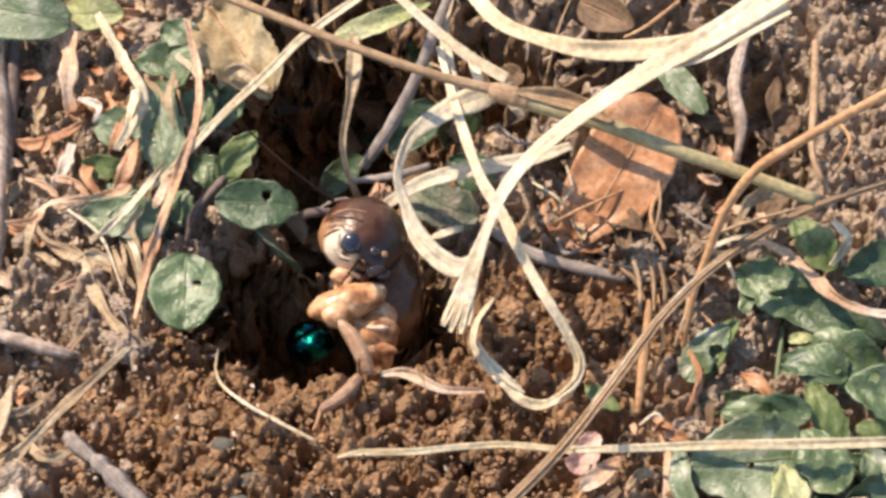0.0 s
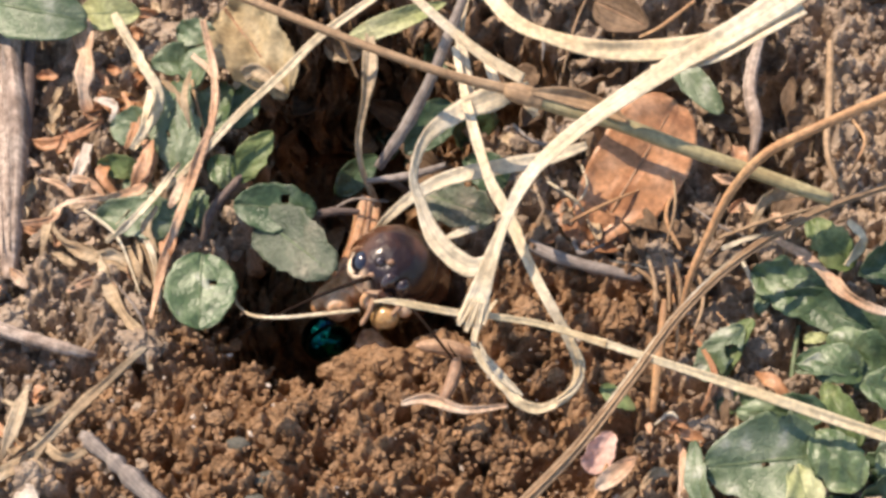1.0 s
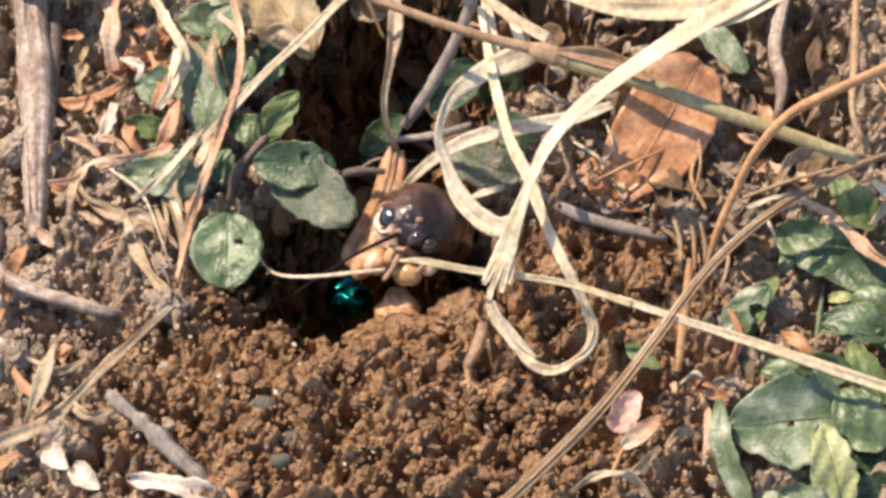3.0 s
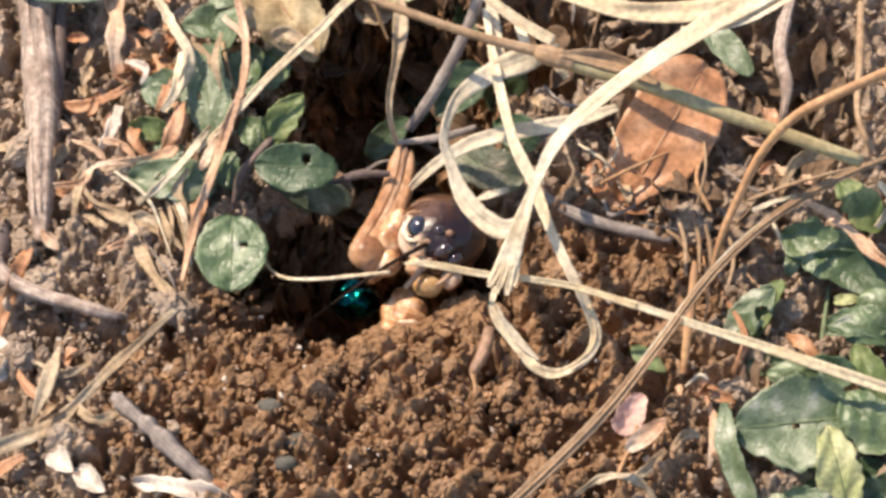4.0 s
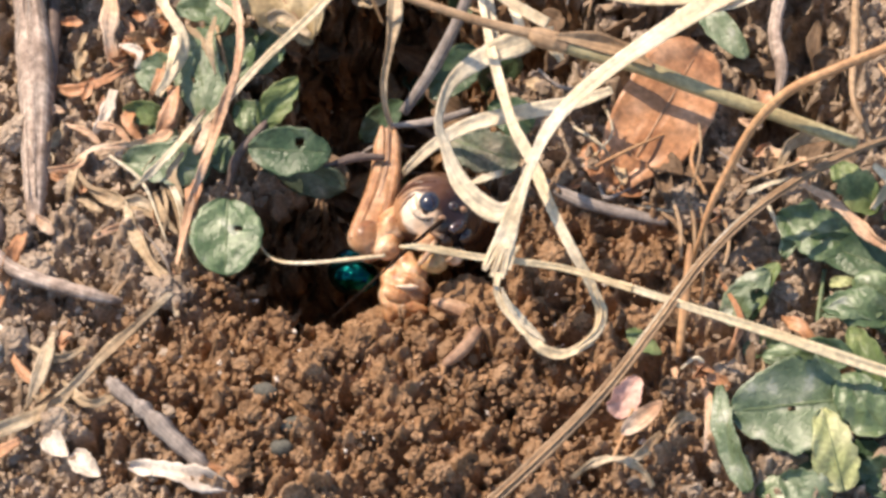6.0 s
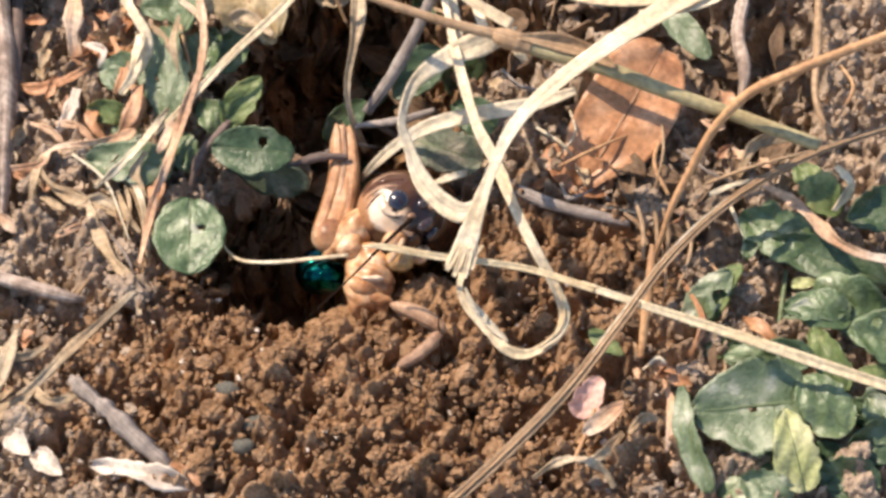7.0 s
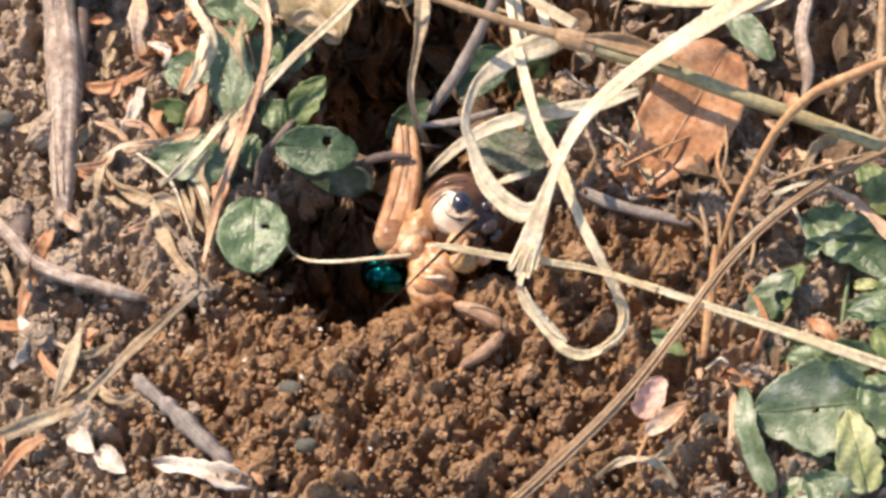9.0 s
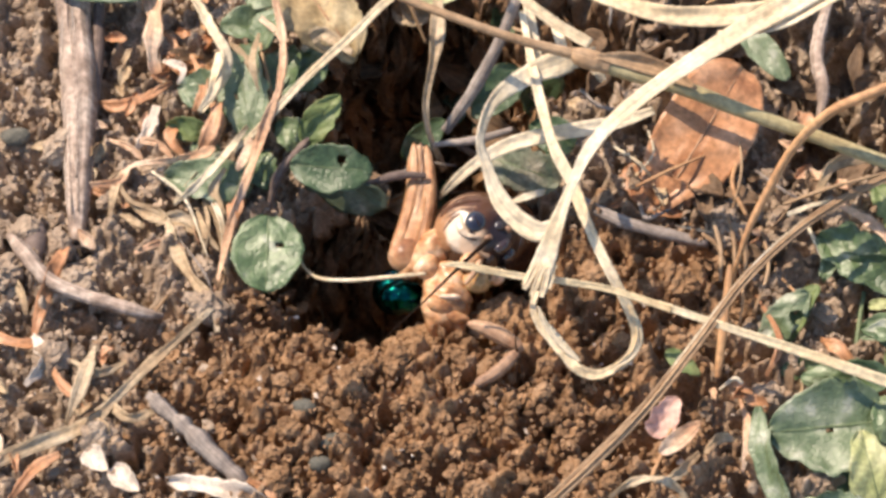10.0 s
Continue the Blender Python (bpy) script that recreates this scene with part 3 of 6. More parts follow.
def make_ground():
    step = 0.17
    gx, gy = np.arange(-58, 58.01, step), np.arange(-40, 44.01, step)
    grow = np.cumsum(np.geomspace(0.4, 40000, 34))
    gx = np.concatenate([gx[0] - grow[::-1], gx, gx[-1] + grow])
    gy = np.concatenate([gy[0] - grow[::-1], gy, gy[-1] + grow])
    X, Y = np.meshgrid(gx, gy)
    H = ground_base(X, Y)
    S = spoil_amount(X, Y)
    S = np.maximum(S, np.where(X < 14, np.clip(pit_depth(X, Y) / 6, 0, 1), 0))
    r = np.random.default_rng(3)
    bump = np.zeros_like(H)
    o = len(grow)
    nx, ny = len(gx) - 2 * o, len(gy) - 2 * o
    for _ in range(14000):
        cx, cy = r.uniform(-58, 58), r.uniform(-40, 44)
        rad = min(1.7, 0.2 * (1 - r.random()) ** -0.6)
        i0, j0 = int((cx + 58) / step), int((cy + 40) / step)
        k = int(rad / step) + 2
        ia, ib, ja, jb = max(0, i0 - k) + o, min(nx, i0 + k + 1) + o, max(0, j0 - k) + o, min(ny, j0 + k + 1) + o
        if ib <= ia or jb <= ja:
            continue
        dx, dy = X[ja:jb, ia:ib] - cx, Y[ja:jb, ia:ib] - cy
        an = r.uniform(0, 3.14)
        u, v = dx * math.cos(an) + dy * math.sin(an), (dy * math.cos(an) - dx * math.sin(an)) * r.uniform(1, 1.6)
        q = 1 - (u * u + v * v) / rad ** 2
        bl = np.where(q > 0, np.clip(q, 0, 1) ** 0.8 * rad * r.uniform(0.6, 1.3), 0)
        bump[ja:jb, ia:ib] = np.maximum(bump[ja:jb, ia:ib], bl)
    bump[o:-o, o:-o] += 0.05 * r.normal(0, 1, (ny, nx))
    for _ in range(4200):
        cx, cy, rad, deep = r.uniform(-56, 56), r.uniform(-38, 42), min(2.0, 0.34 * (1 - r.random()) ** -0.65), r.uniform(0.7, 2.4)
        i0, j0, k = int((cx + 58) / step) + o, int((cy + 40) / step) + o, int(rad * 1.7 / step) + 1
        ww = np.s_[max(o, j0 - k):j0 + k, max(o, i0 - k):i0 + k]
        H[ww] -= deep * np.exp(-((((X[ww] - cx) / rad) ** 2 + ((Y[ww] - cy) / (rad * 0.7)) ** 2) ** 2))

    # shaded pockets between the clods of the spoil
    for _ in range(105):
        cx, cy, rad, deep = r.uniform(-34, 30), r.uniform(-36, -5), r.uniform(0.8, 2.3), r.uniform(2.2, 4.6)
        i0, j0, k = int((cx + 58) / step) + o, int((cy + 40) / step) + o, int(rad * 2.2 / step) + 1
        ww = np.s_[max(o, j0 - k):j0 + k, max(o, i0 - k):i0 + k]
        an = r.uniform(0, 3.14)
        u, v = (X[ww] - cx) * math.cos(an) + (Y[ww] - cy) * math.sin(an), (Y[ww] - cy) * math.cos(an) - (X[ww] - cx) * math.sin(an)
        H[ww] -= deep * np.exp(-((u / rad) ** 2 + (v / (rad * r.uniform(0.5, 0.8))) ** 2) ** 1.5)

    def value_noise(cell):
        a, b = int(ny * step / cell) + 3, int(nx * step / cell) + 3
        g = r.normal(0, 1, (a, b))
        u = np.clip(np.arange(ny) * step / cell, 0, a - 1.001)
        v = np.clip(np.arange(nx) * step / cell, 0, b - 1.001)
        ui, vi = u.astype(int), v.astype(int)
        uf, vf = (u - ui)[:, None], (v - vi)[None, :]
        uf, vf = uf * uf * (3 - 2 * uf), vf * vf * (3 - 2 * vf)
        return (g[ui][:, vi] * (1 - uf) + g[ui + 1][:, vi] * uf) * (1 - vf) + (g[ui][:, vi + 1] * (1 - uf) + g[ui + 1][:, vi + 1] * uf) * vf
    rough = 0.2 * value_noise(0.22) + 0.36 * value_noise(0.45) + 0.5 * value_noise(0.8) + 0.5 * value_noise(1.3) + 0.42 * value_noise(2.2) + 0.5 * value_noise(4.5)
    bump[o:-o, o:-o] += rough
    H = H + bump - 0.3
    h, w = H.shape
    # the pit walls crumble: lumps and hollows in all three directions
    depth = pit_depth(X, Y)
    for j, i in np.argwhere(depth > 1.0).tolist():
        p = Vector((X[j, i], Y[j, i], H[j, i]))
        d = noise.noise_vector(p * 0.21) * 2.2 + noise.noise_vector(p * 0.55) * 1.3 + noise.noise_vector(p * 1.4) * 0.5
        k = min(1.0, depth[j, i] / 5.0)
        X[j, i] += k * d.x
        Y[j, i] += k * d.y
        H[j, i] += k * d.z
    me = bpy.data.meshes.new("ground")
    me.vertices.add(h * w)
    me.vertices.foreach_set("co", (np.stack([X, Y, H], -1).reshape(-1) * MM).astype(np.float32))
    ids = np.arange(h * w).reshape(h, w)
    quads = np.stack([ids[:-1, :-1], ids[:-1, 1:], ids[1:, 1:], ids[1:, :-1]], -1).reshape(-1, 4)
    me.loops.add(quads.size)
    me.loops.foreach_set("vertex_index", quads.reshape(-1).astype(np.int32))
    me.polygons.add(len(quads))
    me.polygons.foreach_set("loop_start", np.arange(0, quads.size, 4, dtype=np.int32))
    me.polygons.foreach_set("use_smooth", np.ones(len(quads), bool))
    me.update(calc_edges=True)
    at = me.attributes.new("spoil", "FLOAT", "POINT")
    at.data.foreach_set("value", S.reshape(-1).astype(np.float32))
    me.materials.append(SOIL)
    return tagged(new("ground", me), "brown crumbly soil with a dug burrow mouth", "ground", kind="structure")


ground = make_ground()


def ico(sub):
    bm = bmesh.new()
    bmesh.ops.create_icosphere(bm, subdivisions=sub, radius=1.0)
    v = np.array([p.co[:] for p in bm.verts])
    f = np.array([[p.index for p in q.verts] for q in bm.faces])
    bm.free()
    return v, f


def crumb_stuff(name, count, material, where, lo, hi, label, seed):
    """Loose crumbs strewn over the soil, joined."""
    r = np.random.default_rng(seed)
    v0, f0 = ico(2)
    vs, fs = [], []
    k = 0
    while k < count:
        x, y = r.uniform(-54, 54), r.uniform(-37, 40)
        if r.random() > where(x, y):
            continue
        rad = min(hi, lo * (1 - r.random()) ** -0.5)
        sc = rad * r.uniform(0.6, 1.2, 3)
        v = v0 * (1 + np.clip(0.42 * r.normal(0, 1, (len(v0), 1)), -0.6, 0.9)) * sc
        a = r.uniform(0, 6.28)
        ca, sa = math.cos(a), math.sin(a)
        v = np.stack([v[:, 0] * ca - v[:, 1] * sa, v[:, 0] * sa + v[:, 1] * ca, v[:, 2]], -1)
        z = float(ground_base(np.array(x), np.array(y)))
        vs.append(v + np.array([x, y, z + rad * r.uniform(-0.4, 0.6)]))
        fs.append(f0 + k * len(v0))
        k += 1
    V, Fc = np.concatenate(vs) * MM, np.concatenate(fs)
    me = bpy.data.meshes.new(name)
    me.from_pydata(V.tolist(), [], Fc.tolist())
    me.materials.append(material)
    return tagged(new(name, me), label, "soil crumbs", kind="stuff")


def open_ground(x, y):
    return float(np.clip(1 - pit_depth(np.array(x), np.array(y)) / 5, 0, 1))


crumb_stuff("spoil_crumbs", 1500, SPOIL, lambda x, y: float(spoil_amount(np.array(x), np.array(y))) * open_ground(x, y), 0.14, 0.5, "loose crumbs of fresh brown soil on the mound", 11)
crumb_stuff("dry_crumbs", 2600, DUST, lambda x, y: (1 - float(spoil_amount(np.array(x), np.array(y)))) * open_ground(x, y), 0.16, 0.6, "dry pale soil crumbs strewn over the ground", 12)
# white grains added as the small glints of the soil
crumb_stuff("sand_grains", 170, WHITE_HUSK, lambda x, y: 0.3 + 0.7 * float(spoil_amount(np.array(x), np.array(y))) * open_ground(x, y), 0.11, 0.26, "pale grains standing in for white glints on the soil", 13)

# ---- dry grass ----
broad = blade("broad_dry_blade", [(38.3, 17.3, 28.0, 2.7, -15), (31.6, 13.4, 26.0, 2.6, -20), (25.5, 10.3, 24.5, 2.15, -25), (17.5, 5.6, 22.0, 1.7, -25), (12.9, 2.3, 20.0, 1.5, -25), (10.5, -0.4, 18.5, 1.4, -30), (9.0, -3.0, 16.5, 1.15, -35), (7.7, -5.8, 14.5, 1.6, -20), (6.6, -8.5, 12.5, 2.2, -10), (5.5, -11.3, 11.0, 2.7, -5)], STRAW, "broad pale dry grass blade, creased, with a torn end", fold=0.1)
for k, (q0, q1) in enumerate((((5.9, -9.2, 12.6), (4.5, -11.4, 11.2)), ((6.4, -9.4, 12.4), (5.2, -12.0, 11.0)), ((6.9, -9.5, 12.3), (6.2, -12.2, 11.0)), ((7.4, -9.0, 12.3), (6.9, -11.4, 11.3)))):
    part("frayed_fibre", ribbon_mesh([(*q0, 0.5, 0), (*[(a + b) / 2 for a, b in zip(q0, q1)], 0.6, 10), (*q1, 0.45, 0)], seed=300 + k, fold=0.25), STRAW_PALE, broad)
blade("fold_of_blade", [(38.3, 15.6, 27.0, 1.6, -10), (33.2, 12.9, 26.0, 1.8, -15), (29.4, 11.2, 25.0, 1.6, -10), (26.1, 10.7, 24.0, 0.9, -10), (23.4, 11.2, 23.0, 0.4, 0)], STRAW_PALE, "bleached grass blade lying along a broader one", fold=0.2)
blade("curled_dry_blade", [(11.6, 14.3, 15.0, 1.3, 30), (8.4, 12.4, 16.0, 2.5, 10), (4.8, 10.7, 16.0, 2.1, -10), (1.4, 7.6, 16.0, 1.3, 20), (0.1, 3.9, 15.0, 1.1, 40), (0.8, 0.9, 14.0, 1.3, 30), (2.5, -2.8, 13.0, 1.9, 10), (5.5, -5.1, 12.0, 2.0, 0), (8.0, -4.8, 12.5, 1.5, -10)], STRAW, "curled straw-coloured grass blade arching over the burrow", fold=0.08, ragged=0.12)
LOOP_PIVOT = (4.3, 20.0, 14.0)
loop_blade = part("looped_dry_blade", ribbon_mesh([(4.3, 20.0, 14.0, 0.66, 0), (5.1, 15.2, 15.0, 0.81, 0), (6.2, 9.0, 17.0, 1.02, 0), (8.2, 2.9, 16.0, 1.02, -5), (10.3, -0.4, 14.5, 1.09, -10), (11.9, -3.4, 13.0, 1.09, -25), (13.5, -6.1, 11.5, 1.03, -10), (14.8, -8.1, 10.5, 0.95, 10), (16.9, -10.6, 8.0, 1.12, 25), (18.0, -12.5, 6.0, 1.03, -10), (17.3, -14.4, 4.8, 0.86, 10), (14.8, -16.1, 4.2, 0.95, -20), (12.5, -15.9, 4.4, 1.03, 25), (10.8, -14.5, 5.0, 1.07, -25), (9.5, -13.5, 5.6, 0.77, 20), (8.2, -12.1, 6.4, 0.86, -15), (7.5, -10.8, 7.2, 0.69, 0), (8.0, -8.8, 8.0, 0.65, 20), (9.6, -6.8, 9.0, 0.29, 0)], fold=0.14, ragged=0.2, seed=64, pivot=LOOP_PIVOT), STRAW_PALE)
part("folded_edge", ribbon_mesh([(12.6, -15.3, 4.9, 0.2, 0), (11.2, -14.3, 5.5, 0.7, 20), (9.9, -13.2, 6.0, 0.8, -10), (8.7, -12.1, 6.8, 0.6, 15), (8.0, -10.9, 7.6, 0.2, 0)], fold=0.3, ragged=0.2, seed=93, pivot=LOOP_PIVOT), STRAW, loop_blade, "folded edge at the kink")
part("curled_edge", ribbon_mesh([(17.1, -10.4, 8.2, 0.2, 0), (18.2, -12.2, 6.4, 0.7, 30), (17.7, -14.1, 5.2, 0.7, 20), (15.8, -15.7, 4.7, 0.3, 0)], fold=0.3, ragged=0.2, seed=94, pivot=LOOP_PIVOT), STRAW_PALE, loop_blade)
tagged(loop_blade, "long bleached grass blade hanging down in a kinked loop", "grass blade")
blade("cross_dry_blade", [(-4.1, 5.6, 1.0, 0.4, 0), (-2.6, 5.7, 4.0, 0.9, 0), (-0.0, 7.0, 6.0, 1.2, 0), (3.4, 7.2, 9.0, 1.5, 0), (8.5, 7.3, 11.0, 1.6, 0), (13.5, 7.7, 12.0, 1.4, 10), (17.5, 9.3, 12.0, 0.8, 10)], STRAW, "dry grass blade lying across the litter", fold=0.15)
blade("upper_dry_blade", [(6.8, 24.9, 18.0, 1.4, 0), (10.2, 20.3, 18.0, 1.6, 0), (14.1, 18.2, 18.0, 1.5, 15), (19.2, 16.8, 18.0, 1.9, -10), (24.9, 16.8, 18.0, 2.2, 10), (30.5, 17.5, 19.0, 1.8, -10), (35.6, 19.9, 20.0, 1.6, 10), (39.6, 22.7, 21.0, 1.2, 10)], STRAW_PALE, "wide bleached grass sheath at the edge of the litter", fold=0.15)
blade("slanting_dry_blade", [(-1.2, 23.4, 20.0, 0.9, 0), (3.4, 18.9, 19.0, 1.0, 10), (7.3, 15.8, 18.0, 1.2, 20), (11.0, 13.8, 17.0, 1.3, 20)], STRAW, "narrow dry grass blade with a cut end", fold=0.2)
blade("thin_dry_blade", [(-0.0, 27.0, 17.0, 0.8, 0), (-3.5, 24.9, 16.0, 0.8, 0), (-9.2, 21.4, 14.0, 0.9, 0), (-12.6, 18.7, 12.0, 0.9, 0), (-17.3, 15.5, 9.0, 0.8, 0), (-21.9, 11.6, 6.0, 0.7, 0), (-25.1, 9.2, 4.0, 0.4, 0)], STRAW_PALE, "thin straight straw leaning over green leaves", fold=0.15)
culm = thing("grass_stalk", "jointed grass stalk, brown above the joint and grey-green below", "grass stalk", (41.5, 2.1, 13.0))
stalk("upper_culm", [(-18.5, 19.8, 24.0, 0.95), (-12.3, 16.7, 24.0, 0.85), (-4.5, 13.7, 23.0, 0.85), (3.3, 11.1, 22.0, 0.9), (9.4, 9.9, 21.0, 1.05)], STRAW_BROWN, "", parent=culm, knobs=0.02)
stalk("joint", [(9.0, 10.1, 21.0, 1.0), (10.0, 9.6, 21.0, 1.9), (11.4, 9.2, 20.8, 2.0), (12.8, 8.9, 20.5, 1.7)], STRAW_BROWN, "", parent=culm, knobs=0.05)
stalk("lower_culm", [(11.1, 9.4, 20.8, 1.75), (14.5, 8.6, 20.0, 1.8), (20.0, 7.3, 19.0, 1.55), (26.8, 5.6, 17.0, 1.4), (33.6, 4.2, 15.0, 1.35), (41.5, 2.1, 13.0, 1.3)], STEM_GREEN, "", parent=culm, knobs=0.02)
blade("stalk_sheath", [(11.4, 9.1, 21.8, 0.5, 0), (15.5, 8.9, 21.2, 1.9, -10), (18.9, 7.9, 20.6, 1.5, -10), (21.4, 6.5, 20.0, 0.3, 0)], STRAW_BROWN, "thin brown sheath clasping a grass stalk", fold=0.3)
stalk("dark_twig", [(5.7, 25.6, 17.0, 1.0), (3.7, 21.4, 14.0, 1.2), (1.7, 18.3, 10.0, 1.3), (-0.6, 15.8, 6.0, 1.4), (-3.5, 13.3, 2.0, 1.1)], TWIG_GREY, "greyish dry twig standing in the hollow")
stalk("short_twig", [(-4.7, 10.9, 3.0, 0.5), (-0.0, 11.0, 4.0, 0.8), (3.4, 11.6, 5.0, 0.5)], TWIG_GREY, "short grey twig lying on the soil")
blade("withered_leaf_strip", [(-4.4, 25.0, 10.0, 0.7, 0), (-4.4, 21.1, 9.0, 1.7, 10), (-4.9, 17.2, 8.0, 1.0, 30), (-5.5, 14.1, 6.0, 0.7, 10), (-5.1, 12.2, 3.0, 0.6, 0), (-3.5, 10.4, -1.0, 0.8, 0)], DRY_TAN, "withered brown leaf strip hanging in the hollow", "dry leaf", fold=0.3)
ARCH_PIVOT = (50.8, 9.9, 23.0)
arched = part("arched_stalk", tube_mesh([(50.8, 9.9, 23.0, 0.85), (45.1, 6.9, 22.0, 0.95), (39.3, 3.7, 21.0, 1.0), (35.3, 2.5, 18.0, 1.0), (32.5, 0.5, 14.0, 0.9), (30.8, -2.2, 10.0, 0.85), (29.5, -5.2, 7.5, 0.7), (28.9, -7.4, 4.5, 0.5), (28.6, -8.2, 1.0, 0.4)], knobs=0.03, seed=61, pivot=ARCH_PIVOT), RUST)
tagged(arched, "rust-brown dry stem bent over in an arch", "stalk")
LONG_BLADE = [(-0.6, -39.6, 6.0, 1.1, 0), (4.2, -36.1, 8.0, 1.2, -5), (10.4, -30.5, 9.5, 1.25, 0), (16.2, -24.0, 10.0, 1.1, 0), (21.3, -16.7, 10.0, 1.1, 10), (26.5, -9.0, 10.0, 1.0, 10), (32.9, -2.4, 10.0, 0.9, 10), (41.2, 3.6, 9.0, 0.8, 10), (51.2, 8.3, 8.0, 0.6, 0)]
long_blade = blade("long_tan_blade", LONG_BLADE, STRAW_BROWN, "long brownish grass blade bent across the ground", fold=0.12, ragged=0.12)
part("midrib", tube_mesh([(x, y - 0.06, z + 0.12, 0.28) for x, y, z, w, tw in LONG_BLADE], sides=7, knobs=0.15, seed=91), STRAW_BROWN, long_blade)
part("pale_edge", ribbon_mesh([(x - 0.32 * w, y + 0.2 * w, z + 0.1, 0.22, tw) for x, y, z, w, tw in LONG_BLADE[1:]], fold=0.2, ragged=0.3, seed=92), STRAW, long_blade, "pale dry edge of the blade")

stalk("stem_stub", [(25.1, -5.2, 6.0, 0.5), (24.8, -8.0, 5.0, 0.85), (24.3, -12.0, 3.0, 0.95), (23.9, -15.2, 0.8, 0.7)], RUST, "broken tan stem stub standing in the litter")
for p0, p1 in (((23.8, 1.8, 3.0), (24.4, -4.6, 2.0)), ((26.5, 0.8, 3.4), (26.9, -4.4, 0.6)), ((25.2, 2.6, 3.0), (25.9, -3.4, 0.8)), ((22.6, 0.8, 2.4), (25.0, -2.2, 1.0))):
    stalk("dry_stalk", [(*p0, 0.35), (*[(a + b) / 2 + 0.3 for a, b in zip(p0, p1)], 0.45), (*p1, 0.3)], STRAW_BROWN, "thin dry brown stem in the litter", group="thin dry stems", sides=8)

# straw that swings round its far end
STRAW_PIVOT = (47.4, -23.5, 8.5)
swing_straw = part("swinging_straw", ribbon_mesh([(17.6, -12.2, 10.0, 0.72, -15), (18.4, -12.5, 10.0, 0.76, -15), (23.3, -14.3, 9.8, 0.8, -15), (29.4, -16.4, 9.5, 0.95, -15), (38.5, -19.7, 9.0, 1.15, -15), (47.9, -22.8, 8.0, 1.15, -15)], fold=0.1, pivot=STRAW_PIVOT, seed=71), STRAW_YELLOW)
STRAW_HINGE = (18.4, -12.5, 10.0)
straw_tip = part("straw_tip", ribbon_mesh([(-3.8, -8.5, 11.0, 0.24, 0), (-1.9, -8.5, 11.0, 0.6, -10), (0.1, -8.9, 11.0, 0.76, -15), (4.0, -9.6, 10.8, 0.72, -15), (8.4, -10.0, 10.5, 0.7, -15), (12.9, -10.7, 10.2, 0.72, -15), (18.4, -12.6, 10.0, 0.76, -15), (19.0, -12.8, 10.0, 0.74, -15)], fold=0.1, pivot=STRAW_HINGE, seed=71), STRAW_YELLOW, swing_straw)
tagged(swing_straw, "narrow yellow straw pushed about by the cricket", "grass blade")
ROOT_PIVOT = (-5.2, -8.3, 9.0)
rootlet = part("wavy_rootlet", tube_mesh([(-18.3, -2.1, 3.0, 0.19), (-17.3, -4.8, 4.0, 0.26), (-15.7, -6.5, 5.0, 0.34), (-12.6, -7.9, 7.0, 0.38), (-8.6, -8.4, 8.5, 0.41), (-5.2, -8.3, 9.0, 0.38)], seed=72, pivot=ROOT_PIVOT), STRAW)
tagged(rootlet, "wavy tan rootlet at the burrow mouth", "rootlet")

# ---- twigs and litter on the ground ----
bark_twig = stalk("bark_twig", [(-43.7, 34.3, 1.7, 3.2), (-42.5, 25.5, 1.8, 3.5), (-41.6, 16.9, 1.8, 3.6), (-41.2, 8.7, 1.6, 2.8), (-40.9, 0.2, 0.9, 1.6)], BARK, "weathered grey-brown bark twig lying on dry soil", grooves=0.14)
rb = random.Random(15)
for k in range(13):
    off, w, top, low = -1.5 + 0.25 * k + rb.uniform(-0.08, 0.08), rb.uniform(0.35, 0.8), rb.uniform(0.0, 0.25), rb.uniform(0.7, 1.0)
    rows = [(u, -43.3 + 2.2 * u ** 0.7, 33.0 - 31.0 * u) for u in (top, top * 0.75 + low * 0.25, (top + low) / 2, top * 0.25 + low * 0.75, low)]
    part("bark_ridge", tube_mesh([(x + off * (1 - 0.45 * u) + rb.uniform(-0.12, 0.12), y, 1.75 - 0.9 * u * u + 1.5 * math.sqrt(max(0.05, 1 - (off / 1.75) ** 2)), w * q) for (u, x, y), q in zip(rows, (0.35, 1.0, 0.75, 1.0, 0.3))], sides=7, knobs=0.3, grooves=0.2, seed=500 + k), (BARK, TWIG_GREY, BARK, BARK, TWIG_DARK)[k % 5], bark_twig)
# dark sliver in place of the twig's shadow on its right
stalk("dark_bark_strip", [(-40.4, 34.7, 1.2, 1.0), (-40.0, 25.8, 1.4, 1.5), (-39.9, 19.5, 1.2, 1.2), (-40.0, 11.3, 0.8, 0.7)], TWIG_DARK, "dark sliver standing in for the shade beside the weathered twig", grooves=0.1)
stalk("woody_twig", [(8.7, 6.3, 2.0, 0.8), (13.0, 3.2, 2.0, 1.3), (17.0, 1.8, 1.6, 1.3), (23.3, 0.5, 1.0, 1.0)], TWIG_GREY, "grey woody twig half sunk in soil")
stalk("blue_grey_twig", [(-32.6, -18.1, 1.6, 0.9), (-31.2, -20.0, 2.4, 1.6), (-28.9, -22.2, 2.6, 2.0), (-25.4, -25.7, 2.2, 1.7), (-23.1, -27.7, 1.7, 1.5), (-20.4, -29.2, 0.6, 1.0)], TWIG_GREY, "blue-grey twig half buried in spoil", knobs=0.3, grooves=0.2)
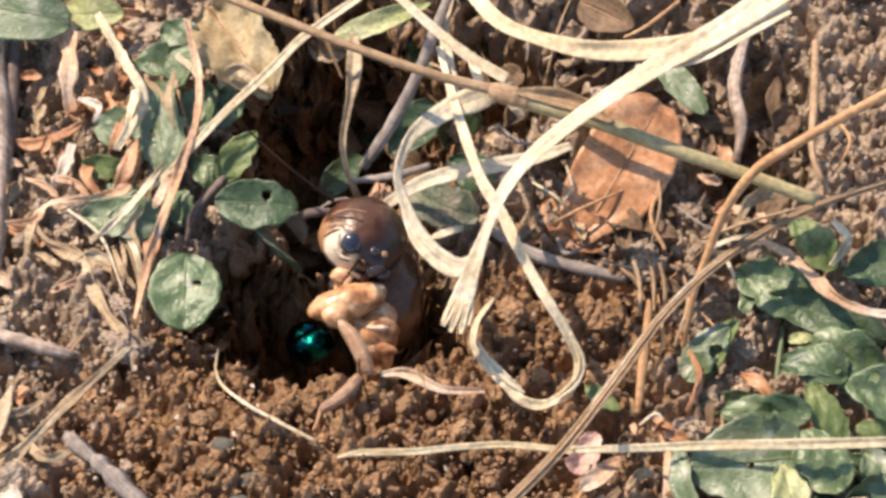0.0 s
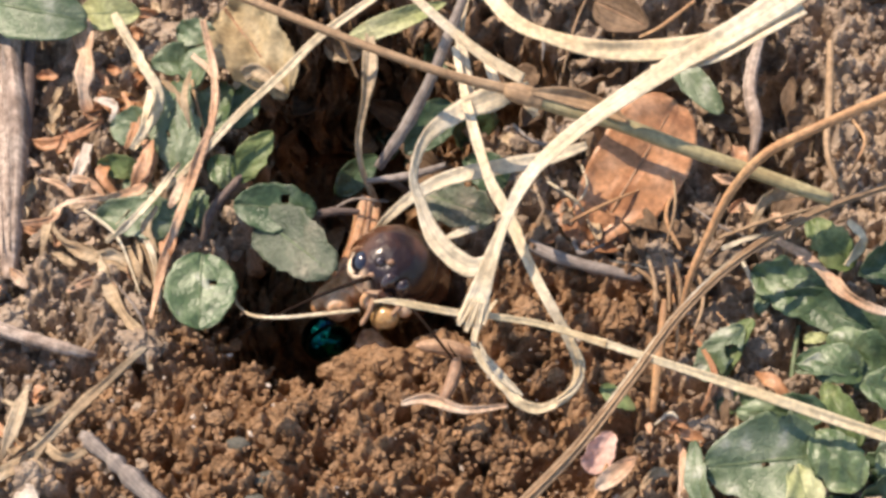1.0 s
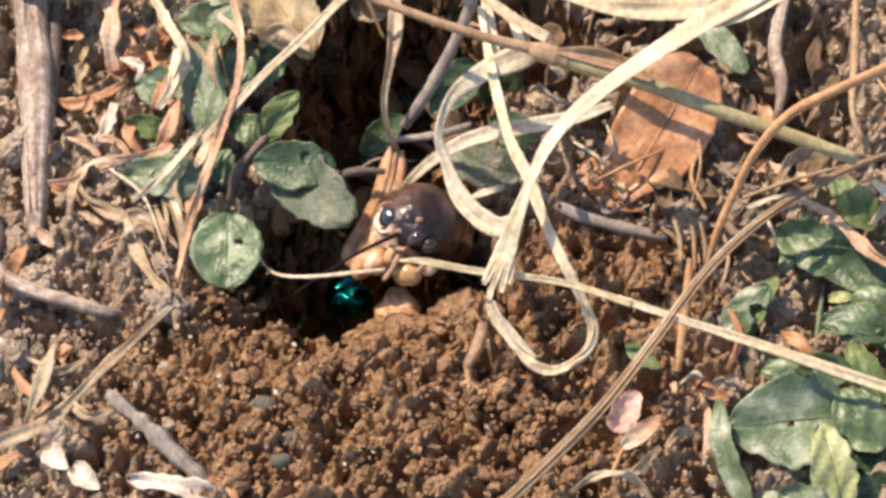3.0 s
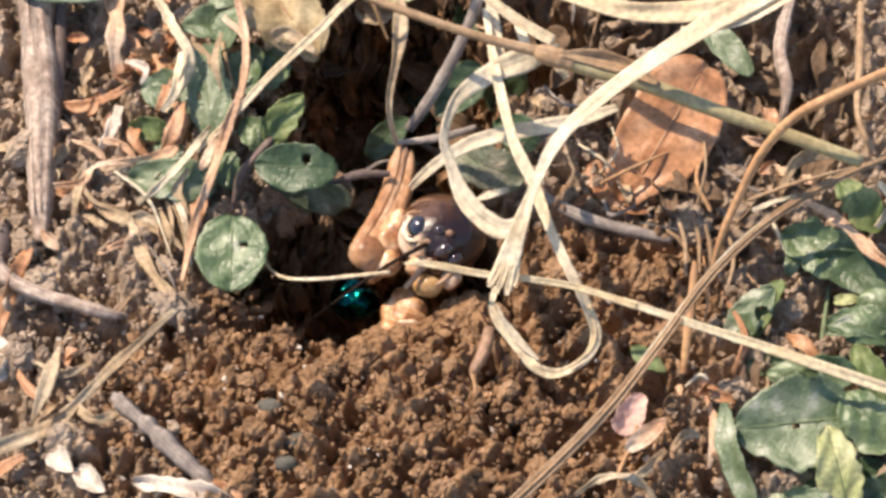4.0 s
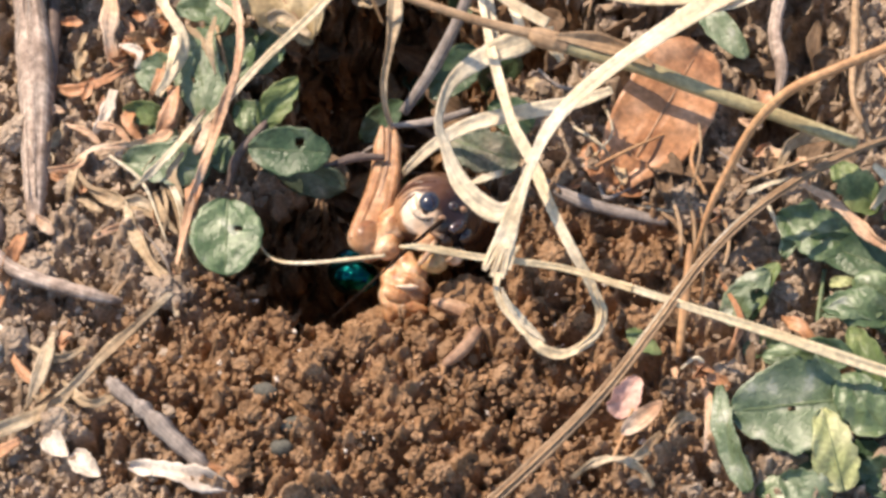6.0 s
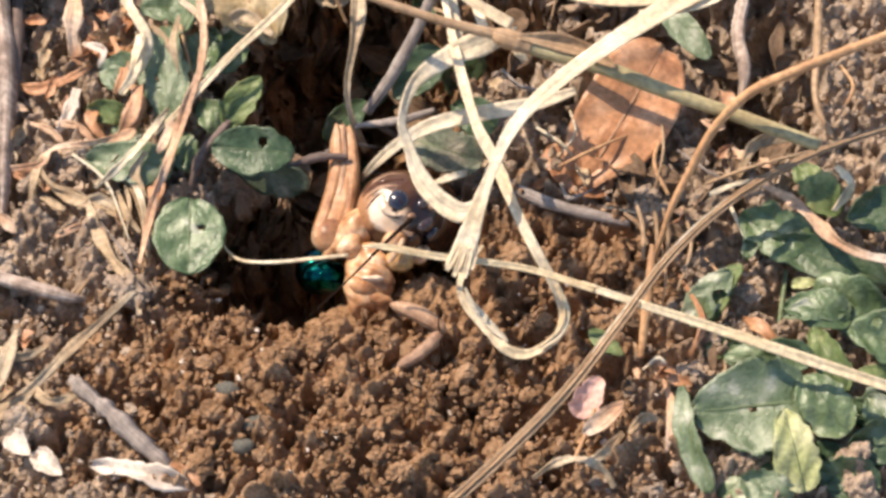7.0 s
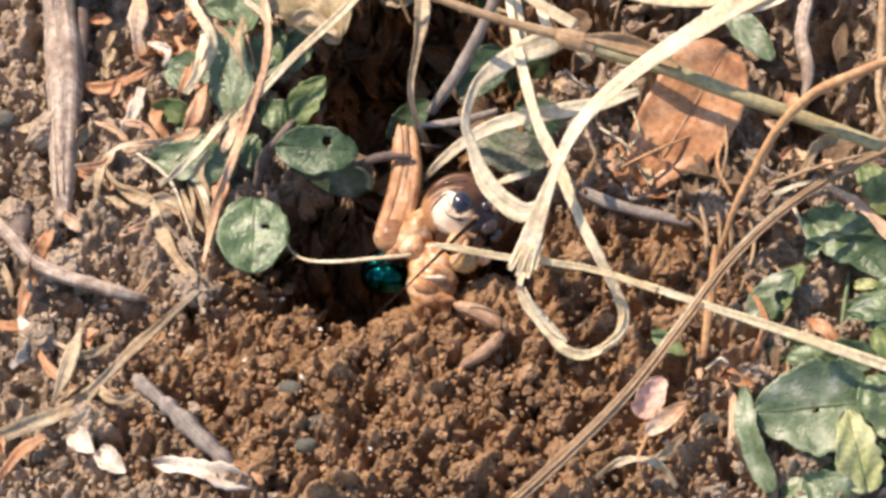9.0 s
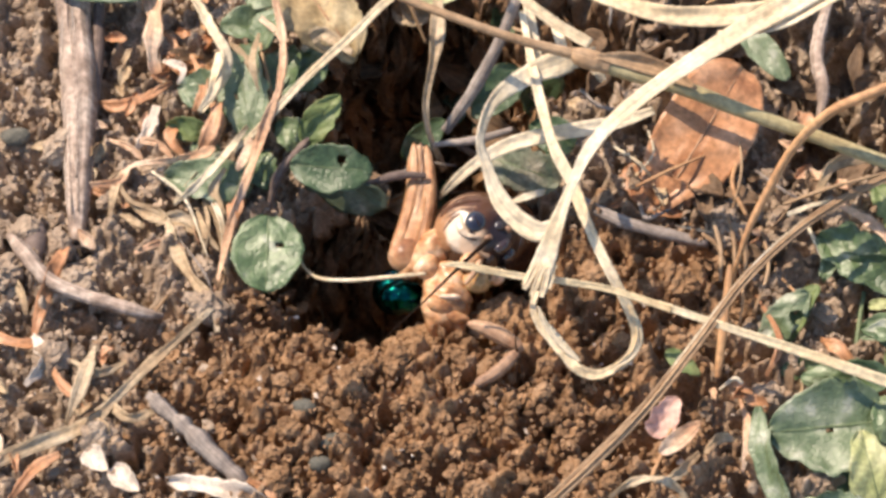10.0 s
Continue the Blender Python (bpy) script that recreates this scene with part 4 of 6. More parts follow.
stalk("curved_grey_twig", [(-47.6, 0.4, 1.6, 1.0), (-45.7, -2.4, 2.4, 1.9), (-43.2, -5.4, 2.4, 1.7), (-39.7, -7.1, 2.4, 1.6), (-35.7, -8.3, 2.2, 1.5), (-32.9, -8.8, 1.6, 1.1), (-31.7, -8.5, 0.8, 0.6)], BARK, "curved grey twig on pale soil")
ob = part("seed_pod", blob_mesh(1.3, 2.6, 1.1, lump=0.1, seed=4), TWIG_DARK)
tagged(ob, "dark plum-grey seed pod on the soil", "seed pod")
ob.location = Vector((-45.1, 0.0, 1.2)) * MM
blade("brown_leaf_strip", [(-26.3, -7.8, 2.0, 0.5, 0), (-30.1, -12.2, 2.2, 1.0, 15), (-32.6, -14.7, 1.9, 1.2, -15), (-35.5, -18.3, 2.0, 0.9, 20), (-38.7, -21.6, 1.6, 1.5, -10), (-43.6, -23.9, 1.6, 1.7, 10), (-49.4, -26.5, 1.0, 1.0, 0)], DRY_TAN, "long brown leaf strip lying on the soil", "dry leaf", fold=0.15, ragged=0.15)

# ---- leaves ----
def left_plant():
    p = thing("seedling_clump", "clump of small dusty green leaves among dry stalks", "plant", (-23.4, 15.0, 0.0))
    stalk("stem", [(-19.8, 12.8, 0.0, 0.6), (-21.5, 16.5, 4.0, 0.5), (-22.7, 21.4, 6.0, 0.4)], STRAW_BROWN, "", parent=p)
    stalk("purple_stem", [(-21.7, 5.2, -1.0, 0.7), (-20.5, 7.7, 2.0, 1.0), (-18.2, 10.5, 3.0, 0.9), (-17.4, 11.7, 3.0, 0.5)], TWIG_DARK, "", parent=p)
    for b, t, w, m, ro in (
            ((-26.2, 16.8, 4.0), (-31.1, 16.8, 4.0), 4.4, GREEN_DUSTY, 0), ((-28.1, 12.3, 3.0), (-32.3, 13.1, 3.0), 2.6, GREEN_BRIGHT, 20),
            ((-25.5, 21.4, 6.0), (-23.1, 10.5, 3.0), 5.4, GREEN_DUSTY, -15), ((-23.3, 20.7, 6.0), (-20.7, 25.7, 7.0), 4.6, GREEN_DUSTY, 20),
            ((-20.5, 24.3, 5.0), (-26.9, 23.9, 6.0), 4.2, GREEN_DUSTY, 0), ((-18.2, 10.9, 3.0), (-14.5, 15.1, 6.0), 3.2, GREEN_BRIGHT, 10),
            ((-17.7, 11.5, 2.0), (-20.9, 13.6, 3.0), 3.4, GREEN, 0), ((-23.2, 6.3, 2.6), (-32.2, 7.2, 2.8), 4.8, GREEN_DUSTY, 10),
            ((-27.7, 4.6, 1.0), (-23.4, 8.8, 2.0), 4.6, GREEN_DUSTY, 0), ((-21.5, 16.5, 4.0), (-19.3, 22.1, 5.0), 4.0, GREEN, 10),
            ((-18.7, 17.8, 3.0), (-16.4, 22.8, 4.0), 3.8, GREEN, 0), ((-20.5, 21.4, 4.0), (-22.7, 16.5, 4.0), 4.0, GREEN, 0),
            ((-29.6, 11.5, 2.0), (-26.6, 10.5, 2.0), 3.0, GREEN_DUSTY, 0), ((-23.2, 10.8, 2.0), (-21.4, 6.7, 1.0), 3.4, GREEN, 0),
            ((-24.6, 27.1, 6.0), (-20.5, 27.1, 7.0), 3.0, GREEN_DUSTY, 0)):
        leaf("leaf", b, t, w, m, parent=p, roll=ro, crumple=1.7, ragged=0.09, blunt=0.52, toward=SHEEN if w in (4.6, 4.2, 4.8) else None, holes=((0.5, 0.3, 0.28),) if w in (5.4, 3.8) else ())
    return p


left_plant()
leaf("round_leaf", (-21.1, 0.3, 6.0), (-21.2, -7.8, 5.0), 7.3, GREEN, "round dusty green leaf hanging beside the burrow", belly=1.0, blunt=0.42, cup=0.08, bend=0.04, holes=((0.4, -0.35, 0.35),))
BIT = (-19.3, 6.4, 6.0)
bitten = leaf("bitten_leaf", (-19.0, 6.4, 6.0), (-10.6, 5.7, 6.0), 5.0, GREEN_DEEP_SHADE, "dark green leaf with a bite hole", belly=1.0, blunt=0.5, holes=((0.62, -0.35, 0.5),), cup=0.1, pivot=BIT, ragged=0.06)
FLAP = (-14.0, 5.2, 5.0)
flap_bm, flap_rib = leaf_mesh((-15.4, 5.2, 5.0), (-8.0, -2.0, 6.0), 6.4, blunt=0.42, belly=0.7, ragged=0.13, pivot=FLAP, seed=43, cup=0.05, bend=0.03)
flap = part("torn_leaf", flap_bm, GREEN_PALE)
part("midrib", flap_rib, RIB_GREEN, flap)
tagged(flap, "dusty torn green leaf drooping over the burrow", "leaf")
leaf("green_leaf", (0.8, 9.6, 3.0), (8.2, 6.6, 3.0), 5.0, GREEN_PALE, "torn grey-green leaf in the litter behind the burrow", blunt=0.4, ragged=0.16, crumple=1.8, belly=1.2)
leaf("green_leaf", (4.1, 20.7, 3.0), (-0.6, 15.7, 1.0), 4.4, GREEN_DEEP_SHADE, "dull green leaf in the litter behind the burrow")
leaf("green_leaf", (9.8, 11.5, 2.0), (5.2, 13.6, 3.0), 4.0, GREEN_DEEP_SHADE, "dull green leaf in the litter behind the burrow")
leaf("green_leaf", (-7.9, 20.6, -14.0), (-3.7, 25.7, -14.0), 3.2, GREEN_DEEP_SHADE, "green leaf coloured dark for shade in the hollow")
leaf("big_grey_leaf", (-45.3, 31.5, 6.0), (-34.1, 28.2, 7.0), 6.6, GREEN_DUSTY, "broad grey-green leaf above bare soil", blunt=0.4)
leaf("yellow_green_leaf", (-34.8, 30.4, 5.0), (-28.5, 30.0, 6.0), 3.6, YELLOW, "yellowish green leaf beside a grey one", blunt=0.45)
leaf("tan_leaf", (-19.9, 29.7, 8.0), (-12.9, 20.0, 6.0), 7.6, DRY_OLIVE, "crumpled dry tan leaf", "dry leaf", cup=0.3, ragged=0.14, blunt=0.4, crumple=2.8)
leaf("orange_leaf", (18.8, 4.5, 2.5), (27.6, 20.3, 5.0), 9.6, DRY_ORANGE, "shiny orange-brown dead leaf", "dry leaf", blunt=0.3, cup=0.08, ragged=0.03, belly=1.05, crumple=1.3, holes=((0.05, 0.9, 1.6),))
leaf("orange_leaf", (21.4, 4.8, 1.0), (14.5, 8.9, 1.5), 4.6, DRY_ORANGE, "broken orange-brown dead leaf under another", "dry leaf", blunt=0.4, ragged=0.12)
leaf("half_green_leaf", (-6.7, 23.7, 10.0), (3.5, 27.0, 12.0), 2.4, YELLOW, "half-yellowed green leaf under straw", bend=0.12)
leaf("faded_leaf", (27.4, 26.7, 2.0), (32.0, 20.9, 1.0), 3.0, GREEN_DUSTY, "faded grey-green dry leaf", "dry leaf", blunt=0.4)
leaf("dead_leaf", (19.1, 35.1, 1.0), (24.6, 31.1, 2.0), 4.5, DRY_DARK, "dull brown dead leaf in the litter", "dry leaf")
# the hollow's shade is put into these leaves' dark colour
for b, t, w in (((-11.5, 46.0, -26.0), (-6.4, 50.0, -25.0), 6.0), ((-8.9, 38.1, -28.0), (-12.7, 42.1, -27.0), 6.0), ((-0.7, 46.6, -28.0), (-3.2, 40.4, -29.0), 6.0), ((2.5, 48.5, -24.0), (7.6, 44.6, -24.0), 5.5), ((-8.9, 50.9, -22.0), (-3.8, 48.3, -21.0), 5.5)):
    leaf("rotten_leaf", b, t, w, DRY_DARK, "rotten leaf coloured dark for the shade in the hollow under the straw", "dry leaf", group="rotten leaves", ragged=0.12)


# dark leaves added to dim litter that lies in shade
rk = random.Random(31)
for (cx, cy, cz), sx, sy, cnt in (((43.0, 33.2, 0.5), 9, 5, 2), ((32.2, 32.9, 1.0), 5, 4, 3), ((2.5, 46.6, -16.0), 6, 3, 3), ((16.8, 29.8, -6.0), 6, 5, 5), ((37.3, 20.4, -3.0), 5, 7, 6), ((27.7, 6.4, 0.3), 7, 3, 5)):
    for k in range(cnt):
        x, y, a = cx + rk.uniform(-sx, sx), cy + rk.uniform(-sy, sy), rk.uniform(0, 6.28)
        ln, z = rk.uniform(3.0, 6.0), cz + rk.uniform(0.4, 2.2)
        leaf("rotten_leaf", (x, y, z), (x + ln * math.cos(a), y + ln * math.sin(a), z + rk.uniform(-0.6, 1.6)), rk.uniform(1.6, 3.2), rk.choice((DRY_DARK, DRY_DARK, DRY_DARK)), "dead leaf added to darken the litter among roots and clods", "dry leaf", group="rotten leaves", ragged=0.15, cup=0.3, roll=rk.uniform(-50, 50), crumple=2.5, nl=18, nw=10)


# hollow litter, mostly in dark leaf colours that carry the shade
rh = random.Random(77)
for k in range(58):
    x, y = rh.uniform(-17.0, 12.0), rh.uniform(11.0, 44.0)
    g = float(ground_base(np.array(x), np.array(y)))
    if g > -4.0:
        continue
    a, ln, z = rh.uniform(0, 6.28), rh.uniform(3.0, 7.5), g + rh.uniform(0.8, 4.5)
    m, lab = rh.choice(((DRY_DARK, "rotten leaf coloured dark for the shaded hollow"), (DRY_DARK, "rotten leaf coloured dark for the shaded hollow"), (DRY_TAN, "dull tan dead leaf in the shaded hollow"), (GREEN_DEEP_SHADE, "green leaf coloured dark for shade in the hollow")))
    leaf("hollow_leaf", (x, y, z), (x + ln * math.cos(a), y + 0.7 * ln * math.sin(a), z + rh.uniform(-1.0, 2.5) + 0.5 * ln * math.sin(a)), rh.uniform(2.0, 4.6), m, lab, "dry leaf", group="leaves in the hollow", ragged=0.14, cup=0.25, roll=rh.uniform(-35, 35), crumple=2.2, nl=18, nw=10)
for k in range(16):
    x, y = rh.uniform(-15.0, 9.0), rh.uniform(13.0, 42.0)
    g = float(ground_base(np.array(x), np.array(y)))
    if g > -4.0:
        continue
    a, ln, w, z = rh.uniform(0, 6.28), rh.uniform(5.0, 13.0), rh.uniform(0.3, 0.8), g + rh.uniform(1.0, 4.0)
    dx, dy = ln * math.cos(a), ln * math.sin(a)
    stalk("hollow_twig", [(x, y, z, w), (x + dx * 0.5 + rh.uniform(-1, 1), y + dy * 0.5, z + 1.0 + 0.35 * dy, w * 1.1), (x + dx, y + dy, z + 0.7 * dy, w * 0.6)], rh.choice((TWIG_DARK, TWIG_GREY, STRAW_BROWN)), "thin dry twig in the shaded hollow", "twig", group="twigs in the hollow", sides=8)


def right_plant():
    p = thing("rosette_plant", "low rosette of glossy dark green leaves with a yellowed one", "plant", (35.1, -26.5, 0.0))
    for b, t, w, m, ro, ho, to in (
            ((40.5, -22.3, 5.0), (28.6, -23.7, 5.0), 9.2, GREEN_DUSTY, 0, ((0.5, -0.05, 0.42),), FACING * 1.3 + SHEEN * 0.4), ((39.4, -31.6, 3.0), (37.3, -24.6, 7.0), 4.4, YELLOW, 0, (), None),
            ((29.6, -31.1, 2.0), (26.8, -20.8, 5.0), 3.0, GREEN_DUSTY, 35, (), None), ((40.6, -18.1, 6.0), (31.8, -17.7, 5.0), 3.6, GREEN, 0, (), None),
            ((31.0, -30.5, 1.0), (39.4, -26.6, 2.0), 4.6, GREEN, 0, (), SHEEN), ((28.6, -11.3, 1.0), (32.8, -6.8, 4.0), 3.6, GREEN_DUSTY, 20, ((0.6, 0.6, 0.8),), None),
            ((42.5, -4.4, 3.0), (34.1, -0.4, 4.0), 5.6, GREEN, 0, (), None), ((38.0, 3.0, 2.0), (34.6, -4.3, 3.0), 2.6, GREEN, -20, (), None),
            ((44.4, 0.7, 3.0), (40.0, 5.8, 4.0), 3.8, GREEN_BRIGHT, 0, (), None), ((52.4, 2.0, 3.0), (45.3, -0.6, 4.0), 5.0, GREEN_DEEP_SHADE, 0, (), None),
            ((49.1, -7.4, 2.0), (37.2, -3.3, 4.0), 4.6, GREEN_DEEP_SHADE, 0, (), None), ((48.1, -13.2, 3.0), (41.4, -8.5, 5.0), 5.6, GREEN, 0, (), None),
            ((44.2, -11.2, 4.0), (38.1, -12.5, 5.0), 2.8, GREEN_DUSTY, 0, (), SHEEN), ((51.1, -16.4, 4.0), (44.6, -14.4, 6.0), 5.4, GREEN, 0, ((0.7, 0.5, 0.5),), SHEEN),
            ((44.0, -20.3, 3.0), (40.6, -14.1, 5.0), 3.2, GREEN_BRIGHT, 0, (), None), ((39.1, -8.0, 3.0), (41.6, -7.7, 3.0), 1.3, YELLOW, 20, (), None),
            ((33.8, -5.6, 3.5), (30.3, -11.5, 1.0), 2.3, GREEN_BRIGHT, -25, ((0.35, 0.8, 0.6),), None), ((51.2, -18.5, 2.0), (45.4, -19.0, 4.0), 3.4, GREEN_BRIGHT, 0, (), None),
            ((49.6, -25.5, 2.0), (45.8, -21.5, 4.0), 4.6, GREEN_DUSTY, 0, (), SHEEN), ((44.9, -12.0, 4.0), (38.1, -11.6, 5.0), 4.4, GREEN, 0, (), SHEEN),
            ((43.7, -25.5, 4.0), (39.2, -20.0, 5.5), 5.0, GREEN, 0, (), None), ((38.1, -32.0, 2.0), (33.1, -30.0, 3.0), 4.0, GREEN_DUSTY, 0, (), None),
            # low dark leaves added where the gaps under the rosette are in shade
            ((47.0, -30.0, 1.0), (40.6, -28.9, 2.4), 4.6, GREEN_DEEP_SHADE, 0, (), None), ((50.0, -24.0, 1.5), (44.0, -26.6, 2.6), 4.8, GREEN_DEEP_SHADE, 10, (), None),
            ((44.6, -22.4, 1.6), (50.6, -21.0, 2.6), 4.6, GREEN_DEEP_SHADE, -10, (), None), ((40.0, -25.6, 1.2), (44.6, -30.6, 1.6), 4.2, GREEN_DEEP_SHADE, 0, (), None),
            ((30.2, -14.6, 1.0), (35.2, -13.9, 2.0), 2.2, GREEN, 0, (), None), ((56.3, -8.7, 2.0), (50.1, -6.0, 4.0), 5.0, GREEN, 0, (), None)):
        leaf("leaf", b, t, w, m, parent=p, roll=ro, holes=ho, blunt=0.48, crumple=1.1 if w > 9 else 2.0, ragged=0.12, toward=to)
    stalk("stem", [(35.0, -29.7, -0.5, 0.6), (36.9, -17.5, -0.2, 0.6), (38.9, -4.9, 0.6, 0.5)], RIB_GREEN, "", parent=p)
    return p


right_plant()

# ---- dry strips and husks ----
def strip(name, pts, material, label, fold=0.16):
    crinkle = [(x, y, z, w, tw + 46 * math.sin(2.3 * k + len(name))) for k, (x, y, z, w, tw) in enumerate(pts)]
    return blade(name, crinkle, material, label, "dry leaf", fold=fold, ragged=0.4)


for pts, m, lab in (
        ([(-42.5, 6.4, 1.5, 0.5, 0), (-37.0, 6.8, 2.0, 0.7, 0), (-35.6, 8.5, 2.4, 0.9, 0), (-31.2, 8.9, 3.0, 0.8, 0), (-28.3, 9.4, 3.4, 1.1, 0), (-27.1, 10.2, 3.4, 0.6, 0)], DRY_PINK, "peach-coloured strip lying over dusty leaves"),
        ([(-31.0, 3.4, 3.0, 0.4, 0), (-28.7, 5.2, 4.0, 0.9, 0), (-26.2, 7.9, 4.6, 0.9, 0), (-23.7, 11.5, 5.4, 0.4, 0)], STRAW, "narrow peach-coloured strip crossing the clump"),
        ([(-35.4, 9.1, 1.6, 0.4, 0), (-36.7, 6.9, 1.8, 0.5, 0), (-35.4, 4.5, 1.8, 0.5, 0), (-32.2, 3.3, 1.6, 0.7, 0), (-30.9, -0.3, 1.4, 0.9, 0), (-29.8, -2.7, 1.0, 0.5, 0)], DRY_TAN, "pale bent strip round a dusty leaf"),
        ([(-28.9, 6.2, 2.0, 0.4, 0), (-26.9, 3.9, 2.4, 0.7, 0), (-25.9, 0.6, 2.2, 0.7, 0), (-25.5, -2.9, 1.4, 0.5, 0)], STRAW, "thin cream strip hanging from the clump"),
        ([(-28.1, 4.9, 1.8, 0.3, 0), (-27.4, 1.3, 2.2, 0.5, 0), (-27.9, -1.6, 1.4, 0.3, 0)], DRY_TAN, "thin tan strip hanging from the clump"),
        ([(-25.5, 3.5, 3.0, 0.6, 0), (-24.9, 2.1, 3.0, 1.2, 0), (-24.5, 1.0, 2.4, 0.4, 0)], DRY_ORANGE, "orange wedge of dead leaf"),
        ([(-26.7, 14.6, 5.0, 0.7, 0), (-27.3, 12.0, 4.6, 1.7, 0), (-28.6, 9.7, 3.4, 0.7, 0)], DRY_ORANGE, "orange scrap of dead leaf on a pale strip"),
        ([(-28.7, 13.2, 5.4, 0.4, 0), (-27.2, 15.8, 6.2, 1.0, 0), (-26.8, 19.5, 7.0, 0.8, 0)], STRAW_PALE, "cream twisted strip in the clump"),
        ([(-25.7, 20.6, 7.0, 0.4, 0), (-23.9, 18.8, 7.0, 0.8, 0), (-23.6, 17.5, 6.4, 0.4, 0)], DRY_TAN, "thin tan strip over a green leaf"),
        ([(-22.6, 23.4, 7.6, 0.5, 0), (-20.3, 20.3, 8.0, 0.7, 0), (-20.3, 16.0, 7.0, 0.7, 0), (-21.1, 13.2, 6.0, 0.4, 0)], DRY_PINK, "peach-coloured stem in the clump")):
    strip("leaf_strip", pts, m, lab)
strip("bent_strip", [(36.2, 2.1, 6.0, 0.5, 0), (39.0, 0.3, 6.0, 1.0, 0), (41.1, -2.0, 6.0, 1.6, 10), (43.8, -4.9, 6.0, 1.0, 0), (47.1, -6.3, 5.5, 0.8, 0), (52.9, -6.0, 4.0, 0.6, 0)], DRY_PINK, "pinkish tan withered strip over green leaves")
strip("arched_strip", [(31.2, 2.1, 4.0, 0.4, 0), (33.5, 2.5, 5.0, 0.6, 0), (35.6, 3.8, 4.0, 0.4, 0)], STRAW, "thin pale strip over the litter")
strip("brown_strip", [(34.3, -11.0, 1.4, 0.6, 0), (36.1, -12.9, 2.4, 1.3, 0), (37.6, -14.9, 1.4, 0.6, 0)], DRY_ORANGE, "brown withered strip between green leaves")
strip("tan_fold", [(34.4, 5.4, 2.0, 0.6, 0), (36.1, 8.2, 4.0, 1.4, 0), (40.1, 9.2, 4.0, 1.0, 0)], DRY_TAN, "tan folded scrap of dead leaf")
strip("yellow_scrap", [(44.2, 5.5, 4.0, 0.5, 0), (45.5, 3.1, 4.0, 1.2, 0), (43.8, 0.7, 3.0, 0.6, 0)], STRAW_YELLOW, "small yellowed scrap by green leaves")
strip("pink_husk", [(-34.8, 30.5, 5.0, 1.4, 0), (-33.9, 26.2, 4.0, 2.1, 20), (-34.1, 22.2, 3.0, 1.7, -10), (-33.3, 19.6, 1.0, 0.8, 0)], DRY_PINK, "pinkish white curled husk on dry soil")
strip("brown_curl", [(-33.4, 25.4, 2.0, 1.0, 0), (-31.9, 22.9, 2.0, 1.4, 20), (-33.2, 20.1, 1.4, 0.9, 0)], DRY_ORANGE, "orange-brown curl of dead leaf")
strip("rusty_curl", [(-39.6, 17.0, 1.2, 0.5, 0), (-37.2, 16.4, 1.6, 1.3, 20), (-34.3, 17.4, 2.0, 1.0, -20), (-32.0, 19.1, 2.0, 0.5, 0)], DRY_ORANGE, "rust-coloured curl of dead leaf on soil")
strip("white_husk", [(-33.3, 15.9, 2.4, 0.9, 0), (-34.1, 13.2, 2.0, 1.6, 15), (-35.4, 11.1, 1.2, 0.4, 0)], WHITE_HUSK, "pale husk with a dark shaded side")
strip("white_ribbon", [(-30.8, 27.6, 9.0, 0.9, 0), (-29.1, 24.4, 8.5, 1.2, 0), (-27.5, 21.6, 8.0, 1.0, 20), (-26.0, 19.1, 7.0, 1.1, 30), (-26.6, 16.6, 6.0, 1.4, 10), (-28.5, 14.1, 4.0, 0.6, 0)], STRAW_PALE, "white curling dry grass ribbon", fold=0.15)
strip("orange_scrap", [(-27.5, 15.2, 4.0, 0.7, 0), (-26.7, 12.8, 3.6, 1.7, 10), (-28.2, 9.8, 3.0, 0.9, 0)], DRY_ORANGE, "orange scrap of dead leaf")
strip("long_pink_stem", [(-21.6, 26.2, 10.0, 0.7, 0), (-20.2, 19.8, 9.0, 0.9, 20), (-20.4, 14.9, 8.0, 0.9, 0), (-21.8, 11.1, 6.5, 1.0, -20), (-23.0, 7.2, 5.0, 0.9, 0), (-24.2, 4.1, 4.0, 1.0, 20), (-25.1, 1.3, 3.0, 1.0, 0), (-25.9, -3.1, 2.0, 0.7, 0), (-26.7, -5.9, 1.0, 0.4, 0)], DRY_PINK, "long pinkish withered stem", fold=0.2)
strip("tan_scrap", [(-31.1, 4.7, 1.4, 0.5, 0), (-29.2, 7.1, 2.0, 0.9, 0), (-27.3, 8.6, 2.6, 0.6, 0)], DRY_TAN, "tan scrap of dead leaf")
strip("grey_strip", [(-30.1, 7.1, 1.4, 0.6, 0), (-27.5, 4.8, 1.8, 0.9, 20), (-25.9, -0.2, 1.6, 0.8, 0), (-25.4, -3.8, 0.9, 0.5, 0)], DRY_TAN, "greyish withered leaf strip")
strip("flat_strip", [(-37.4, 7.0, 1.0, 0.5, 0), (-34.3, 3.7, 1.4, 1.1, 0), (-30.2, 1.9, 1.3, 0.9, 0), (-27.6, 1.0, 0.8, 0.4, 0)], DRY_TAN, "flat withered strip on soil")
strip("tan_strip", [(-31.2, -0.1, 1.4, 0.9, 0), (-28.7, -4.7, 1.8, 1.2, 10), (-26.6, -7.7, 1.8, 0.8, 0), (-26.1, -10.5, 1.0, 0.5, 0)], DRY_TAN, "tan withered strip ending at the spoil")
strip("orange_husk", [(-41.8, -1.2, 2.0, 1.4, 0), (-43.1, -5.1, 2.4, 1.9, 15), (-44.0, -9.2, 2.0, 1.2, 0), (-44.4, -11.5, 1.4, 0.5, 0)], DRY_ORANGE, "bright orange dry husk")
